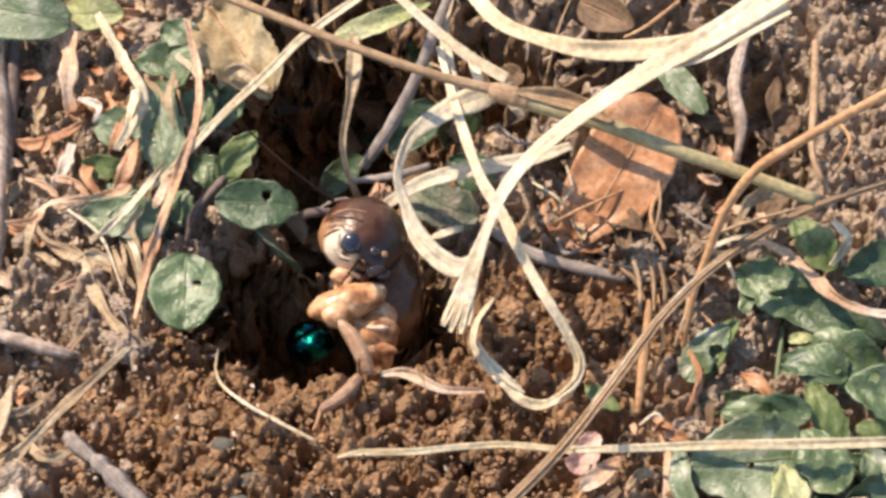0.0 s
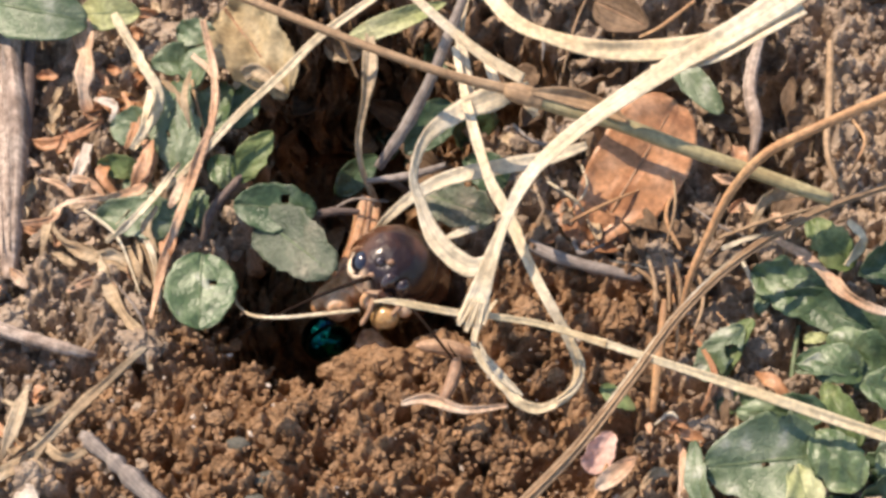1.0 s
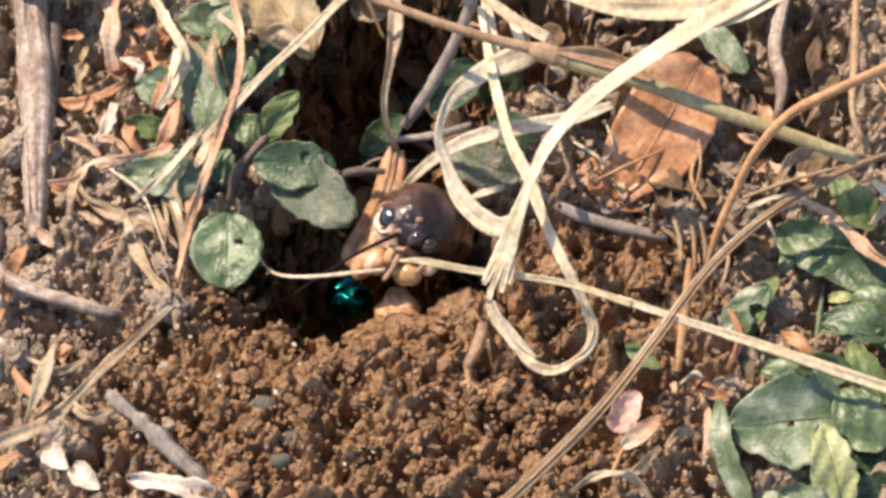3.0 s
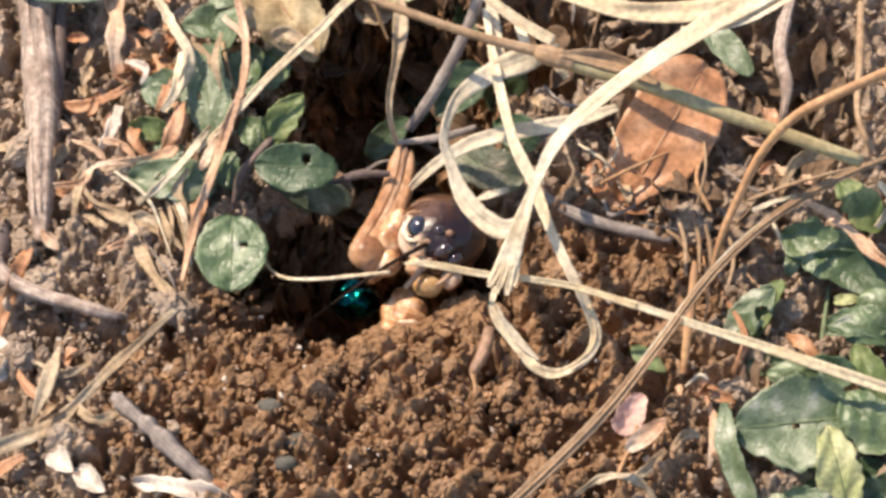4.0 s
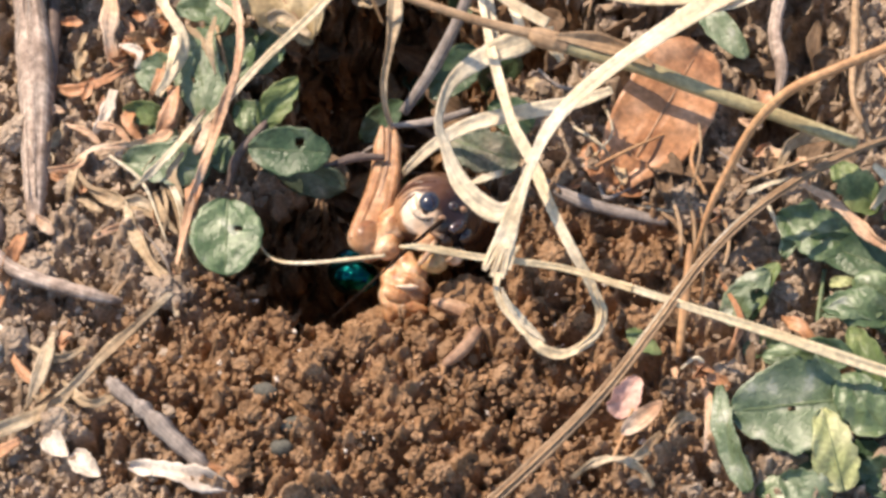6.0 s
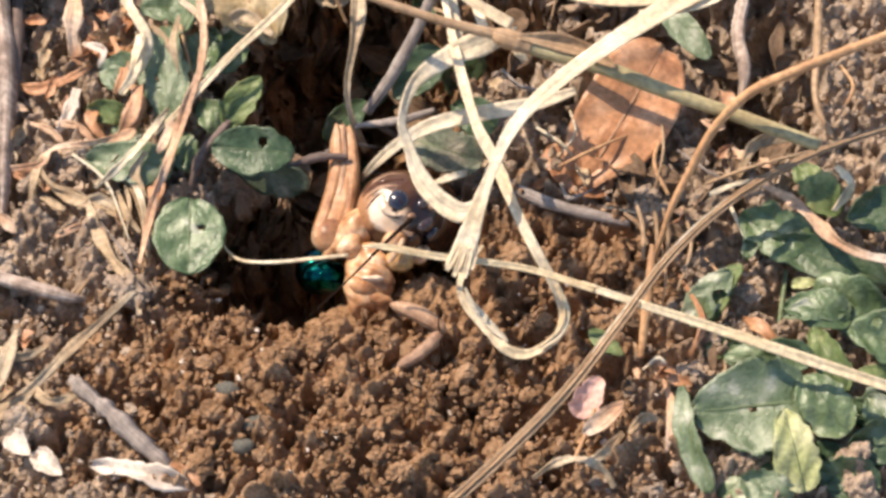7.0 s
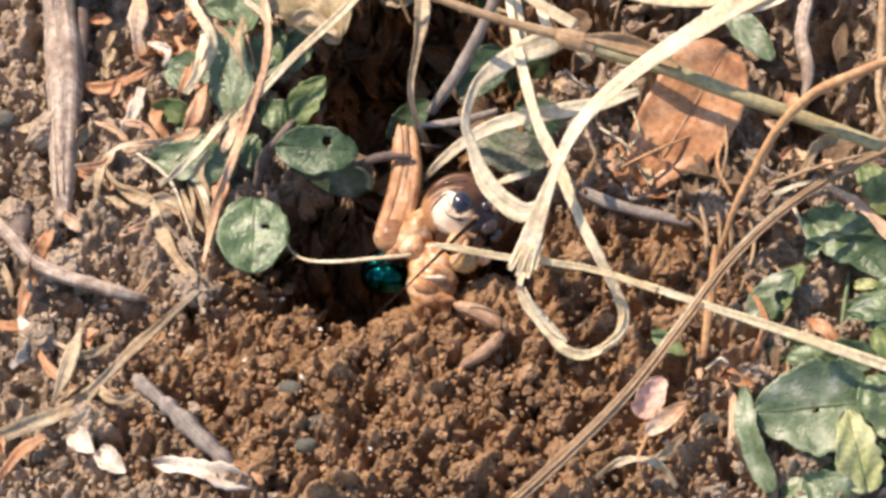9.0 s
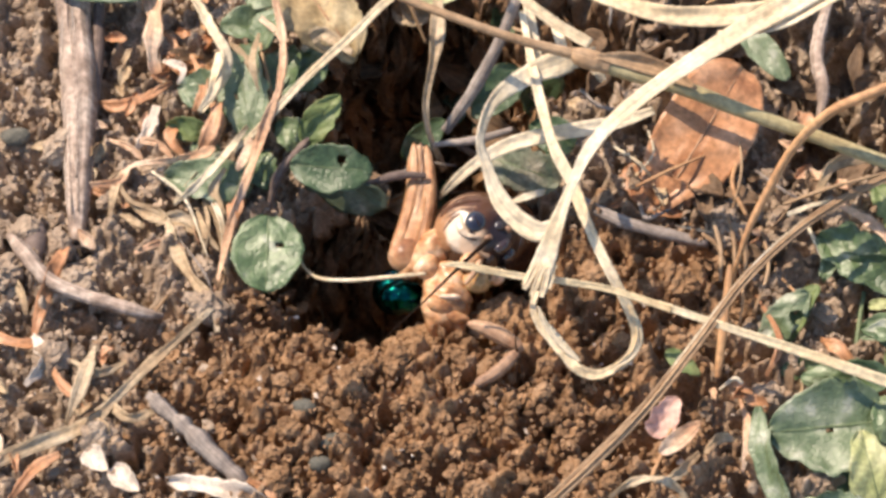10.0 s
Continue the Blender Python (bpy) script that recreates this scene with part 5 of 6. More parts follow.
strip("white_scrap", [(-44.5, -11.3, 1.6, 0.8, 0), (-43.1, -14.4, 2.0, 1.8, 15), (-45.0, -17.0, 1.3, 0.5, 0)], WHITE_HUSK, "white papery scrap of husk")
strip("pale_scrap", [(-38.2, -12.8, 2.0, 0.4, 0), (-39.1, -16.5, 2.2, 1.6, 10), (-40.7, -21.4, 1.2, 0.5, 0)], DRY_TAN, "pale tan scrap of dead leaf")
strip("brown_scrap", [(-42.9, -14.0, 1.2, 0.4, 0), (-40.9, -17.5, 1.6, 0.9, 0), (-38.3, -19.5, 1.2, 0.5, 0)], DRY_ORANGE, "brown scrap of dead leaf")
strip("pink_scrap", [(-49.9, -19.1, 1.0, 0.7, 0), (-47.4, -23.9, 1.6, 1.3, 0), (-48.7, -27.4, 1.0, 0.7, 0)], DRY_PINK, "pinkish scrap of husk")
strip("orange_scrap", [(-50.2, -10.3, 1.0, 0.9, 0), (-45.7, -12.3, 1.5, 1.3, 0), (-43.0, -11.2, 1.0, 0.5, 0)], DRY_ORANGE, "orange scrap of dead leaf")
strip("rusty_scrap", [(-45.8, -29.9, 1.0, 0.9, 0), (-43.5, -26.7, 1.5, 1.2, 0), (-41.1, -24.5, 1.0, 0.5, 0)], DRY_ORANGE, "rust-coloured scrap of dead leaf")
strip("folded_husk", [(-30.4, -27.3, 1.0, 0.8, 0), (-27.0, -28.6, 2.0, 2.2, 10), (-23.6, -29.4, 2.2, 2.4, -5), (-20.0, -30.0, 1.4, 1.2, 0)], WHITE_HUSK, "folded white husk with brown lines", fold=0.4)
strip("orange_tip", [(-22.4, -28.1, 2.4, 0.5, 0), (-20.3, -29.3, 2.4, 1.0, 0), (-19.6, -30.4, 2.0, 0.5, 0)], DRY_ORANGE, "orange scrap beside a white husk")
for c, u in (((-38.5, -24.1, 1.4), (-36.4, -26.6, 1.6)), ((-35.9, -26.1, 1.4), (-33.2, -28.8, 1.6))):
    leaf("white_flake", c, u, 2.3, WHITE_HUSK, "white shell-like flake on soil", "flake", group="white flakes", cup=0.5, ragged=0.08, blunt=0.5, crumple=1.2)
strip("small_curl", [(12.9, -29.0, 1.0, 0.4, 0), (15.0, -28.4, 3.0, 0.8, 0), (17.5, -28.3, 3.6, 0.9, 20), (19.7, -28.8, 2.6, 0.8, 0), (20.9, -30.0, 1.0, 0.5, 0)], DRY_TAN, "small arched tan curl")
strip("tan_curl", [(18.1, -27.4, 1.0, 0.8, 0), (19.8, -26.7, 2.0, 1.4, 10), (21.9, -24.0, 1.2, 0.6, 0)], DRY_TAN, "tan curl of dead leaf")
strip("orange_curl", [(25.1, -16.0, 1.5, 0.4, 0), (26.7, -17.4, 2.0, 1.0, 20), (27.7, -17.9, 1.2, 0.5, 0)], DRY_ORANGE, "small orange curl of dead leaf")
leaf("pink_petal", (17.3, -22.4, 1.5), (19.7, -19.0, 3.5), 2.8, PETAL, "crumpled pink petal on a thin stalk", "petal", blunt=0.4, ragged=0.15, cup=0.25)
leaf("yellow_leaflet", (18.0, -24.5, 2.0), (22.1, -21.4, 3.0), 1.9, DRY_PINK, "small yellowish dry leaflet", "dry leaf")
stalk("petal_stalk", [(17.1, -26.5, 0.5, 0.4), (18.2, -24.2, 1.4, 0.45), (19.1, -22.0, 2.6, 0.35)], RUST, "thin stalk below a pink petal")
stalk("grey_root", [(38.0, 35.0, 0.0, 0.7), (35.9, 27.8, 1.0, 1.2), (35.2, 23.4, 1.0, 1.5), (35.7, 19.2, 1.0, 1.2), (35.1, 15.6, -1.0, 0.6)], BARK, "grey-brown knobbly root standing in a hollow", "root", knobs=0.15)
stalk("brown_root", [(43.8, 29.2, 2.0, 0.7), (43.2, 21.3, 3.0, 0.9), (42.7, 14.6, 2.5, 0.7), (44.4, 10.7, 1.0, 0.5)], STRAW_BROWN, "thin brown root on pale clods", "root")
blade("upright_dry_blade", [(5.7, 27.1, 15.0, 0.9, 0), (4.8, 22.1, 14.0, 1.0, 0), (5.4, 17.2, 14.0, 1.0, 10), (6.1, 13.1, 13.0, 0.7, 10)], STRAW, "short dry grass blade", fold=0.2)
blade("short_dry_blade", [(7.4, 19.0, 14.0, 0.9, 0), (8.2, 15.2, 15.0, 1.0, 0), (8.9, 13.1, 15.0, 1.0, 0)], STRAW_PALE, "short bleached grass blade", fold=0.2)
strip("straw_scrap", [(9.5, 19.3, 8.0, 0.7, 0), (11.8, 16.5, 9.0, 1.4, 0), (12.6, 15.5, 8.0, 0.8, 0)], STRAW, "small scrap of yellow straw")
strip("tan_husk", [(6.7, 5.3, 3.0, 0.6, 0), (4.9, 4.0, 4.0, 1.0, 0), (3.5, 4.1, 3.0, 0.4, 0)], STRAW, "yellow scrap of straw")
strip("brown_scrap", [(-12.3, 8.6, 3.0, 0.6, 0), (-11.3, 7.0, 3.4, 1.7, 10), (-9.9, 5.4, 3.0, 1.6, -10), (-9.3, 4.0, 2.0, 0.6, 0)], DRY_DARK, "dull brown curled scrap above the cricket")
stalk("brown_twig", [(-11.4, 5.6, 3.6, 0.5), (-8.4, 6.2, 4.4, 0.9), (-5.4, 6.5, 4.0, 0.6)], TWIG_DARK, "short dark twig over the burrow")
leaf("pale_sprig", (18.6, -13.6, 3.4), (22.0, -16.2, 3.2), 1.8, GREEN_BRIGHT, "pale green leaflet on the spoil", ragged=0.15)
SOIL_STRIP = (3.3, -14.0, 4.4)
soil_strip = part("soil_strip", ribbon_mesh([(-1.6, -12.6, 4.0, 0.5, 0), (1.0, -12.8, 4.6, 1.1, -10), (4.4, -14.5, 4.4, 0.9, 0), (8.8, -14.3, 3.6, 0.4, 0)], fold=0.3, ragged=0.12, seed=88, pivot=SOIL_STRIP), DRY_PINK)
tagged(soil_strip, "pinkish tan strip lying on the spoil", "dry leaf")

for pts, w, m, lab in (
        (((-38.2, 12.3, 1.4), (-36.0, 11.1, 2.0), (-34.6, 9.9, 1.4)), 0.8, DRY_PINK, "pinkish curl of dead leaf in the clump"), 
        (((-36.5, 8.8, 1.4), (-37.2, 5.8, 1.8), (-37.7, 2.9, 1.0)), 0.8, DRY_TAN, "tan curl of dead leaf in the clump"), (((-30.0, 21.8, 3.0), (-28.4, 17.3, 4.4), (-29.4, 14.5, 3.4)), 1.0, DRY_ORANGE, "orange curl of dead leaf in the clump"),
        (((-31.5, 14.3, 2.4), (-31.6, 11.4, 2.8), (-30.3, 10.0, 2.0)), 1.3, DRY_ORANGE, "orange curl of dead leaf in the clump"), (((-25.9, 7.2, 4.0), (-27.0, 5.1, 3.0), (-25.8, 2.8, 2.0)), 0.9, DRY_TAN, "tan curl of dead leaf in the clump"),
        (((-24.0, 5.1, 4.0), (-24.7, 2.3, 3.0), (-25.1, 1.1, 2.0)), 1.4, DRY_ORANGE, "orange curl of dead leaf in the clump"), (((-32.8, 2.1, 1.2), (-30.5, 2.8, 1.8), (-28.0, 1.3, 1.2)), 1.1, DRY_TAN, "tan curl of dead leaf in the clump"),
        (((-28.8, 3.9, 1.6), (-27.8, 0.9, 2.0), (-26.3, -0.9, 1.2)), 0.8, DRY_TAN, "tan curl of dead leaf in the clump"), (((-34.9, -1.2, 1.0), (-32.1, -0.3, 1.7), (-29.7, -0.6, 1.0)), 0.9, DRY_PINK, "pinkish curl of dead leaf in the clump"),
        (((-23.1, 10.7, 5.0), (-23.9, 8.3, 4.4), (-24.7, 7.0, 4.0)), 1.1, DRY_PINK, "pinkish curl of dead leaf in the clump"), (((-22.8, 21.9, 7.0), (-23.3, 18.1, 7.5), (-22.7, 15.4, 6.0)), 0.7, DRY_TAN, "tan curl of dead leaf in the clump"),
        (((-18.4, 21.2, 5.0), (-16.3, 22.0, 7.0), (-13.1, 19.8, 6.5)), 1.6, DRY_TAN, "tan curl of dead leaf in the clump"), (((-33.0, 21.8, 2.0), (-30.8, 20.4, 2.8), (-31.2, 18.8, 2.0)), 0.8, WHITE_HUSK, "white curl of dead leaf in the clump"),
        (((-48.6, -2.7, 1.2), (-46.0, -6.4, 1.8), (-45.4, -8.7, 1.0)), 0.8, DRY_TAN, "tan curl of dead leaf on dry soil"), (((-40.6, -14.0, 1.2), (-37.6, -15.7, 1.8), (-34.8, -13.8, 1.0)), 0.8, DRY_TAN, "tan curl of dead leaf on dry soil"),
        (((-37.3, -17.9, 1.2), (-34.5, -20.9, 2.0), (-31.8, -19.8, 1.4)), 1.0, DRY_TAN, "tan curl of dead leaf on dry soil"), (((25.9, -17.7, 1.4), (26.8, -22.0, 2.2), (26.1, -26.0, 1.0)), 0.9, DRY_PINK, "pinkish curl of dead leaf by green leaves"),
        (((22.4, -24.2, 1.4), (24.0, -22.7, 2.0), (25.9, -22.8, 1.2)), 1.1, DRY_TAN, "tan curl of dead leaf by green leaves"), (((28.0, -5.9, 1.4), (30.1, -11.9, 2.6), (28.7, -15.3, 1.2)), 0.8, DRY_ORANGE, "orange curl of dead leaf by green leaves"),
        (((-40.5, 7.0, 1.0), (-38.4, 5.6, 1.6), (-36.8, 6.9, 1.2)), 0.8, DRY_ORANGE, "orange curl of dead leaf in the clump"), (((-35.8, 12.3, 1.4), (-33.1, 11.3, 2.4), (-31.3, 9.5, 2.0)), 0.9, DRY_PINK, "pinkish curl of dead leaf in the clump")):
    strip("leaf_curl", [(*pts[0], w * 0.4, 0), (*pts[1], w * 1.1, 20), (*pts[2], w * 0.4, -10)], m, lab)

# thin rootlets in the litter
ROOTLETS = (
    ((25.8, 3.9, 2.0), (26.7, 7.4, 4.0), (26.6, 12.9, 3.0)), ((27.2, 3.2, 2.0), (25.8, 6.7, 3.0), (27.2, 11.5, 2.0)), ((13.8, 9.5, 5.0), (16.3, 7.5, 5.0), (17.8, 6.7, 3.0)),
    ((28.3, 8.7, 2.0), (31.5, 5.3, 3.0), (34.4, 4.6, 2.0)), ((31.0, 4.6, 2.0), (35.5, 5.3, 4.0), (41.9, 7.4, 4.0)), ((16.0, 6.0, 3.0), (19.5, 7.4, 4.0), (23.6, 10.1, 3.0)),
    ((17.3, 12.2, 4.0), (17.8, 9.8, 3.5), (16.4, 7.7, 3.0)), ((16.3, 4.6, 2.0), (17.1, 2.6, 2.4), (19.5, 3.9, 2.0)), ((28.7, 2.5, 1.0), (29.2, -3.5, 3.0), (27.7, -8.2, 2.0)),
    ((26.3, -0.9, 1.0), (26.5, -7.5, 3.0), (25.6, -12.2, 1.0)), ((33.3, 3.2, 1.0), (34.7, -1.8, 2.4), (35.9, -3.6, 1.0)), ((13.3, 25.0, 10.0), (13.4, 22.9, 10.0), (13.3, 21.8, 9.0)),
    ((18.1, 30.0, 9.0), (16.6, 25.7, 9.0), (15.4, 21.4, 7.0)), ((29.6, 32.9, 4.0), (25.9, 28.9, 5.0), (23.6, 28.2, 4.0)), ((-33.5, 8.1, 2.0), (-29.9, 4.4, 2.4), (-27.4, -1.9, 1.6)),
    ((-26.7, -6.3, 1.2), (-27.6, -4.1, 2.0), (-30.4, 0.5, 1.0)), ((-36.4, -6.1, 1.0), (-33.4, -9.0, 1.4), (-31.3, -6.2, 1.0)), ((45.5, 18.5, 3.0), (46.5, 15.4, 3.4), (44.7, 12.2, 2.0)),
    ((20.0, 2.3, 1.4), (23.4, 1.2, 2.0), (27.4, 0.5, 1.0)), ((10.4, 16.5, 5.0), (12.6, 13.7, 6.0), (17.3, 13.7, 5.0)), ((3.4, 21.4, 9.0), (5.7, 18.6, 11.0), (7.4, 15.8, 10.0)),
    ((31.1, -8.9, 1.0), (32.2, -7.5, 3.0), (30.6, -4.2, 2.0)), ((26.8, -17.4, 1.0), (25.7, -16.0, 2.0), (24.0, -16.7, 1.0)), ((-8.2, 10.0, -1.0), (-5.9, 10.7, 0.0), (-2.4, 9.7, 1.0)))
for k, (p0, p1, p2) in enumerate(ROOTLETS):
    w = (0.25, 0.4, 0.32)[k % 3]
    stalk("rootlet", [(*p0, w), (*p1, w * 1.15), (*p2, w * 0.6)], (STRAW_BROWN, RUST, STRAW, TWIG_GREY)[k % 4], ("thin brown rootlet in the litter", "thin rusty rootlet in the litter", "thin straw-coloured fibre in the litter", "thin grey rootlet in the litter")[k % 4], "rootlet", group="rootlets", sides=7)

# scattered dry flakes
rd = random.Random(21)
for (cx, cy, cz), sx, sy, cnt in (((-35.9, 7.3, 0.6), 11, 12, 16), ((-32.1, 26.2, 0.8), 9, 7, 10), ((-43.8, -17.5, 0.6), 8, 9, 12), ((24.1, 3.4, 0.6), 9, 6, 12), ((28.0, -15.3, 0.8), 6, 8, 10), ((36.6, 10.4, 0.4), 6, 5, 7), ((9.4, 20.5, -1.0), 6, 5, 6)):
    for k in range(cnt):
        x, y = cx + rd.uniform(-sx, sx), cy + rd.uniform(-sy, sy)
        a, ln = rd.uniform(0, 6.28), rd.uniform(1.2, 3.2)
        z = cz + rd.uniform(0.3, 1.2)
        leaf("dry_flake", (x, y, z), (x + ln * math.cos(a), y + ln * math.sin(a), z + rd.uniform(-0.3, 1.0)), rd.uniform(0.7, 1.7), rd.choice((DRY_TAN, DRY_PINK, DRY_DARK, DRY_ORANGE)), "small curled flake of dead leaf on the soil", "flake", group="dry flakes", nl=14, nw=8, ragged=0.3, blunt=0.8, cup=0.35, roll=rd.uniform(-40, 40), crumple=2.0)

# reddish flakes at the foot of the clump
rf = random.Random(5)
for k in range(16):
    px, py, pz = (-29.1, 23.5, 1.5)
    x, y, z = px + rf.uniform(-4.5, 4.5), py + rf.uniform(-4, 4), pz + rf.uniform(-0.6, 0.8)
    a = rf.uniform(0, 6.28)
    leaf("rusty_flake", (x, y, z), (x + 2.0 * math.cos(a), y + 2.0 * math.sin(a), z + rf.uniform(-0.2, 1.0)), rf.uniform(0.8, 1.6), (DRY_ORANGE, RUST)[k % 2], "small rust-coloured flake of dead leaf", "flake", group="rusty flakes", nl=14, nw=8, cup=0.4, ragged=0.4, blunt=0.9, crumple=4.0, roll=rf.uniform(-50, 50))

# ---- the cricket ----
cricket = thing("cricket", "brown cricket with a pale face patch at its burrow mouth", "cricket")
cricket.matrix_world = pose(-0.00251, -0.00051, 0.00200, 32.000, -0.000, 0.000)


def seg_mesh(length, r0, r1, belly=0.0, groove=0.02):
    """A limb segment along +x with rounded ends."""
    pts = []
    for k in range(13):
        u = k / 12
        rr = (r0 + (r1 - r0) * u + belly * math.sin(math.pi * u)) * max(0.12, 1 - abs(2 * u - 1) ** 9) ** 0.5
        pts.append((length * u, 0.06 * length * math.sin(math.pi * u), 0, 2 * rr))
    return tube_mesh(pts, sides=18, knobs=0.012, grooves=groove)


def head_shape(d):
    k = 1 - 0.12 * max(0, -d.y)
    k += 0.05 * math.exp(-((d.x + 0.48) ** 2 + (d.y - 0.1) ** 2 + (d.z - 0.85) ** 2) * 9)      # swollen round the eye
    k += 0.09 * math.exp(-((d.x - 0.15) ** 2 + (d.y + 0.25) ** 2 + (d.z - 0.95) ** 2) * 14)    # brow over the face
    k -= 0.06 * math.exp(-((d.x - 0.0) ** 2 + (d.y + 0.55) ** 2 + (d.z - 0.8) ** 2) * 25)
    return k


head = part("head", blob_mesh(4.5, 4.4, 4.4, sub=5, lump=0.03, freq=0.7, squash=head_shape), HEAD, cricket, "glossy brown head with a black face")


def on_head(ob, x, y, z, rx=0, ry=0, rz=0):
    ob.matrix_basis = pose(x * 0.94 * MM, y * 0.94 * MM, z * 0.94 * MM, rx, ry, rz)
    return ob


on_head(part("eye", blob_mesh(1.08, 1.15, 0.7, lump=0.0), EYE, head, "glossy black eye"), -2.6, 1.35, 3.55, -15, -35, -10)
on_head(part("eye", blob_mesh(1.1, 1.05, 0.7, lump=0.0), EYE, head, "glossy black eye"), 4.1, 1.3, -0.6, 0, 95, 0)
on_head(part("eyelid_ridge", tube_mesh([(-1.2, 0.9, -0.35, 0.2), (-1.5, 0.1, -0.2, 0.7), (-1.25, -0.9, -0.1, 0.9), (-0.3, -1.5, 0, 0.6), (0.6, -1.45, 0, 0.2)], sides=12), CREAM, head, "cream ridge below the eye"), -2.6, 1.35, 3.45, -15, -35, -10)
for k, (ox, oy) in enumerate(((-0.75, -1.15), (-0.65, -1.75))):
    on_head(part("cheek_stripe", tube_mesh([(-1.1, 0.5, -0.35, 0.1), (-0.5, 0.1, 0.0, 0.26), (0.2, -0.1, 0.05, 0.28), (0.8, -0.1, -0.05, 0.1)], sides=8), FACE, head, "dark stripe on the pale cheek"), -2.7 + ox, 1.45 + oy, 3.5 - 0.05 * k, -10, -38, -12)


def on_dome(u, v, lift):
    """A place on the head's dome, seen with the head turned half aside."""
    w = math.sqrt(max(0.04, 4.5 ** 2 - u * u - v * v)) + lift
    return (u * math.cos(0.6) - w * math.sin(0.6), v, u * math.sin(0.6) + w * math.cos(0.6))


for m, w, lab, row in (
        (FEMUR, 0.4, "cream stripe behind the eye", ((-3.9, 0.3), (-3.0, 1.8), (-1.7, 2.6), (0.0, 2.75))),
        (CHITIN, 0.5, "dark stripe behind the eye", ((-4.0, 1.0), (-3.0, 2.5), (-1.6, 3.2), (0.3, 3.4))),
        (SHIN, 0.3, "tan stripe behind the eye", ((-3.6, 1.9), (-2.6, 3.1), (-1.3, 3.8), (0.4, 4.0))),
        (CHITIN, 0.3, "dark stripe behind the eye", ((-3.7, -0.5), (-2.9, 1.0), (-2.0, 1.9), (-1.0, 2.3)))):
    part("head_stripe", tube_mesh([(*on_dome(u, v, -0.12), w * q) for (u, v), q in zip(row, (0.4, 1.0, 1.0, 0.4))], sides=8), m, head, lab)
on_head(part("clypeus", blob_mesh(1.15, 0.75, 0.7, lump=0.2, freq=1.0), FACE, head, "black glossy face plate"), 0.3, -1.2, 4.45, 20, 5, 20)
on_head(part("labrum", blob_mesh(0.8, 0.8, 0.5, lump=0.2, freq=1.0, seed=2), FACE, head, "black glossy upper lip"), 1.5, -2.2, 4.0, 30, 20, 0)
on_head(part("brow_knob", blob_mesh(0.6, 0.55, 0.5, lump=0.15, freq=1.0, seed=9), FACE, head, "black glossy knob between the feelers"), -0.2, 0.9, 4.45, 0, 0, 0)
on_head(part("mandible", blob_mesh(0.8, 1.2, 0.6, lump=0.15, freq=1.0, seed=3), CHITIN, head), -0.6, -2.9, 3.4, 30, -10, 25)
on_head(part("maxilla", blob_mesh(1.45, 1.3, 1.2, lump=0.15, freq=0.8, seed=5), BULB, head, "amber bulging mouthpart"), -1.5, -4.9, 2.2, 30, 0, 0)
on_head(part("maxilla", blob_mesh(1.2, 0.95, 0.9, lump=0.2, freq=1.0, seed=6), FLESH, head), 0.9, -4.3, 2.4, 30, 0, 0)
on_head(part("cheek", blob_mesh(1.5, 1.0, 0.9, lump=0.2, freq=0.8, seed=7), FLESH, head), -2.4, -2.7, 2.6, 20, -20, 35)
on_head(part("palp", seg_mesh(3.2, 0.3, 0.26), FEMUR, head, "short jointed mouth feeler"), -1.9, -2.6, 3.6, 0, 0, -128)
on_head(part("palp", seg_mesh(2.2, 0.26, 0.2), FEMUR, head, "short jointed mouth feeler"), 1.2, -3.4, 3.3, 0, 0, -140)
on_head(part("palp", seg_mesh(1.8, 0.26, 0.2), FEMUR, head, "short jointed mouth feeler"), -1.0, -2.3, 4.0, 0, 0, 160)
on_head(part("antenna_base", blob_mesh(0.5, 0.42, 0.45, lump=0.1), SHIN, head), -1.5, -0.3, 4.3)
antenna = on_head(part("antenna", tube_mesh([(0, 0, 0, 0.5), (-4, -2.6, 1.0, 0.38), (-9.0, -6.6, 1.2, 0.18), (-12.5, -9.6, 0.6, 0.07)], sides=8, knobs=0.02), ANTENNA, head, "thin dark feeler"), -1.5, -0.5, 4.5)
on_head(part("antenna_base", blob_mesh(0.42, 0.36, 0.4, lump=0.1), SHIN, head), 0.9, 0.6, 4.6)
far_antenna = on_head(part("antenna", tube_mesh([(0, 0, 0, 0.42), (2.6, -4.4, 0.8, 0.32), (4.4, -8.2, 0.6, 0.22), (5.6, -11.0, 0.4, 0.1)], sides=8, knobs=0.02), ANTENNA, head, "thin dark feeler"), 0.9, -2.6, 4.2)
pronotum = part("pronotum", blob_mesh(4.5, 6.2, 4.7, sub=5, lump=0.08, squash=lambda d: 1 + 0.025 * math.sin(d.y * 11)), CHITIN, cricket)
hind_femur = part("hind_femur", seg_mesh(14.5, 1.2, 1.75, 0.2, 0.05), THIGH, cricket, "stout tan thigh with dark grooves")
ridge = part("thigh_ridge", seg_mesh(13.5, 0.5, 0.85, 0.15, 0.04), THIGH, hind_femur)
ridge.matrix_basis = pose(0.4 * MM, 0.75 * MM, 0.85 * MM, 0, 0, 1)
ob = part("thigh_ridge", seg_mesh(13.7, 0.45, 0.75, 0.15, 0.04), THIGH, hind_femur)
ob.matrix_basis = pose(0.4 * MM, -0.55 * MM, 1.0 * MM, 0, 0, -3)
ob = part("knee", blob_mesh(1.95, 1.9, 1.75, sub=4, lump=0.08, freq=0.6, seed=12), THIGH, hind_femur)
ob.matrix_basis = pose(13.1 * MM, 0.15 * MM, 0.3 * MM)
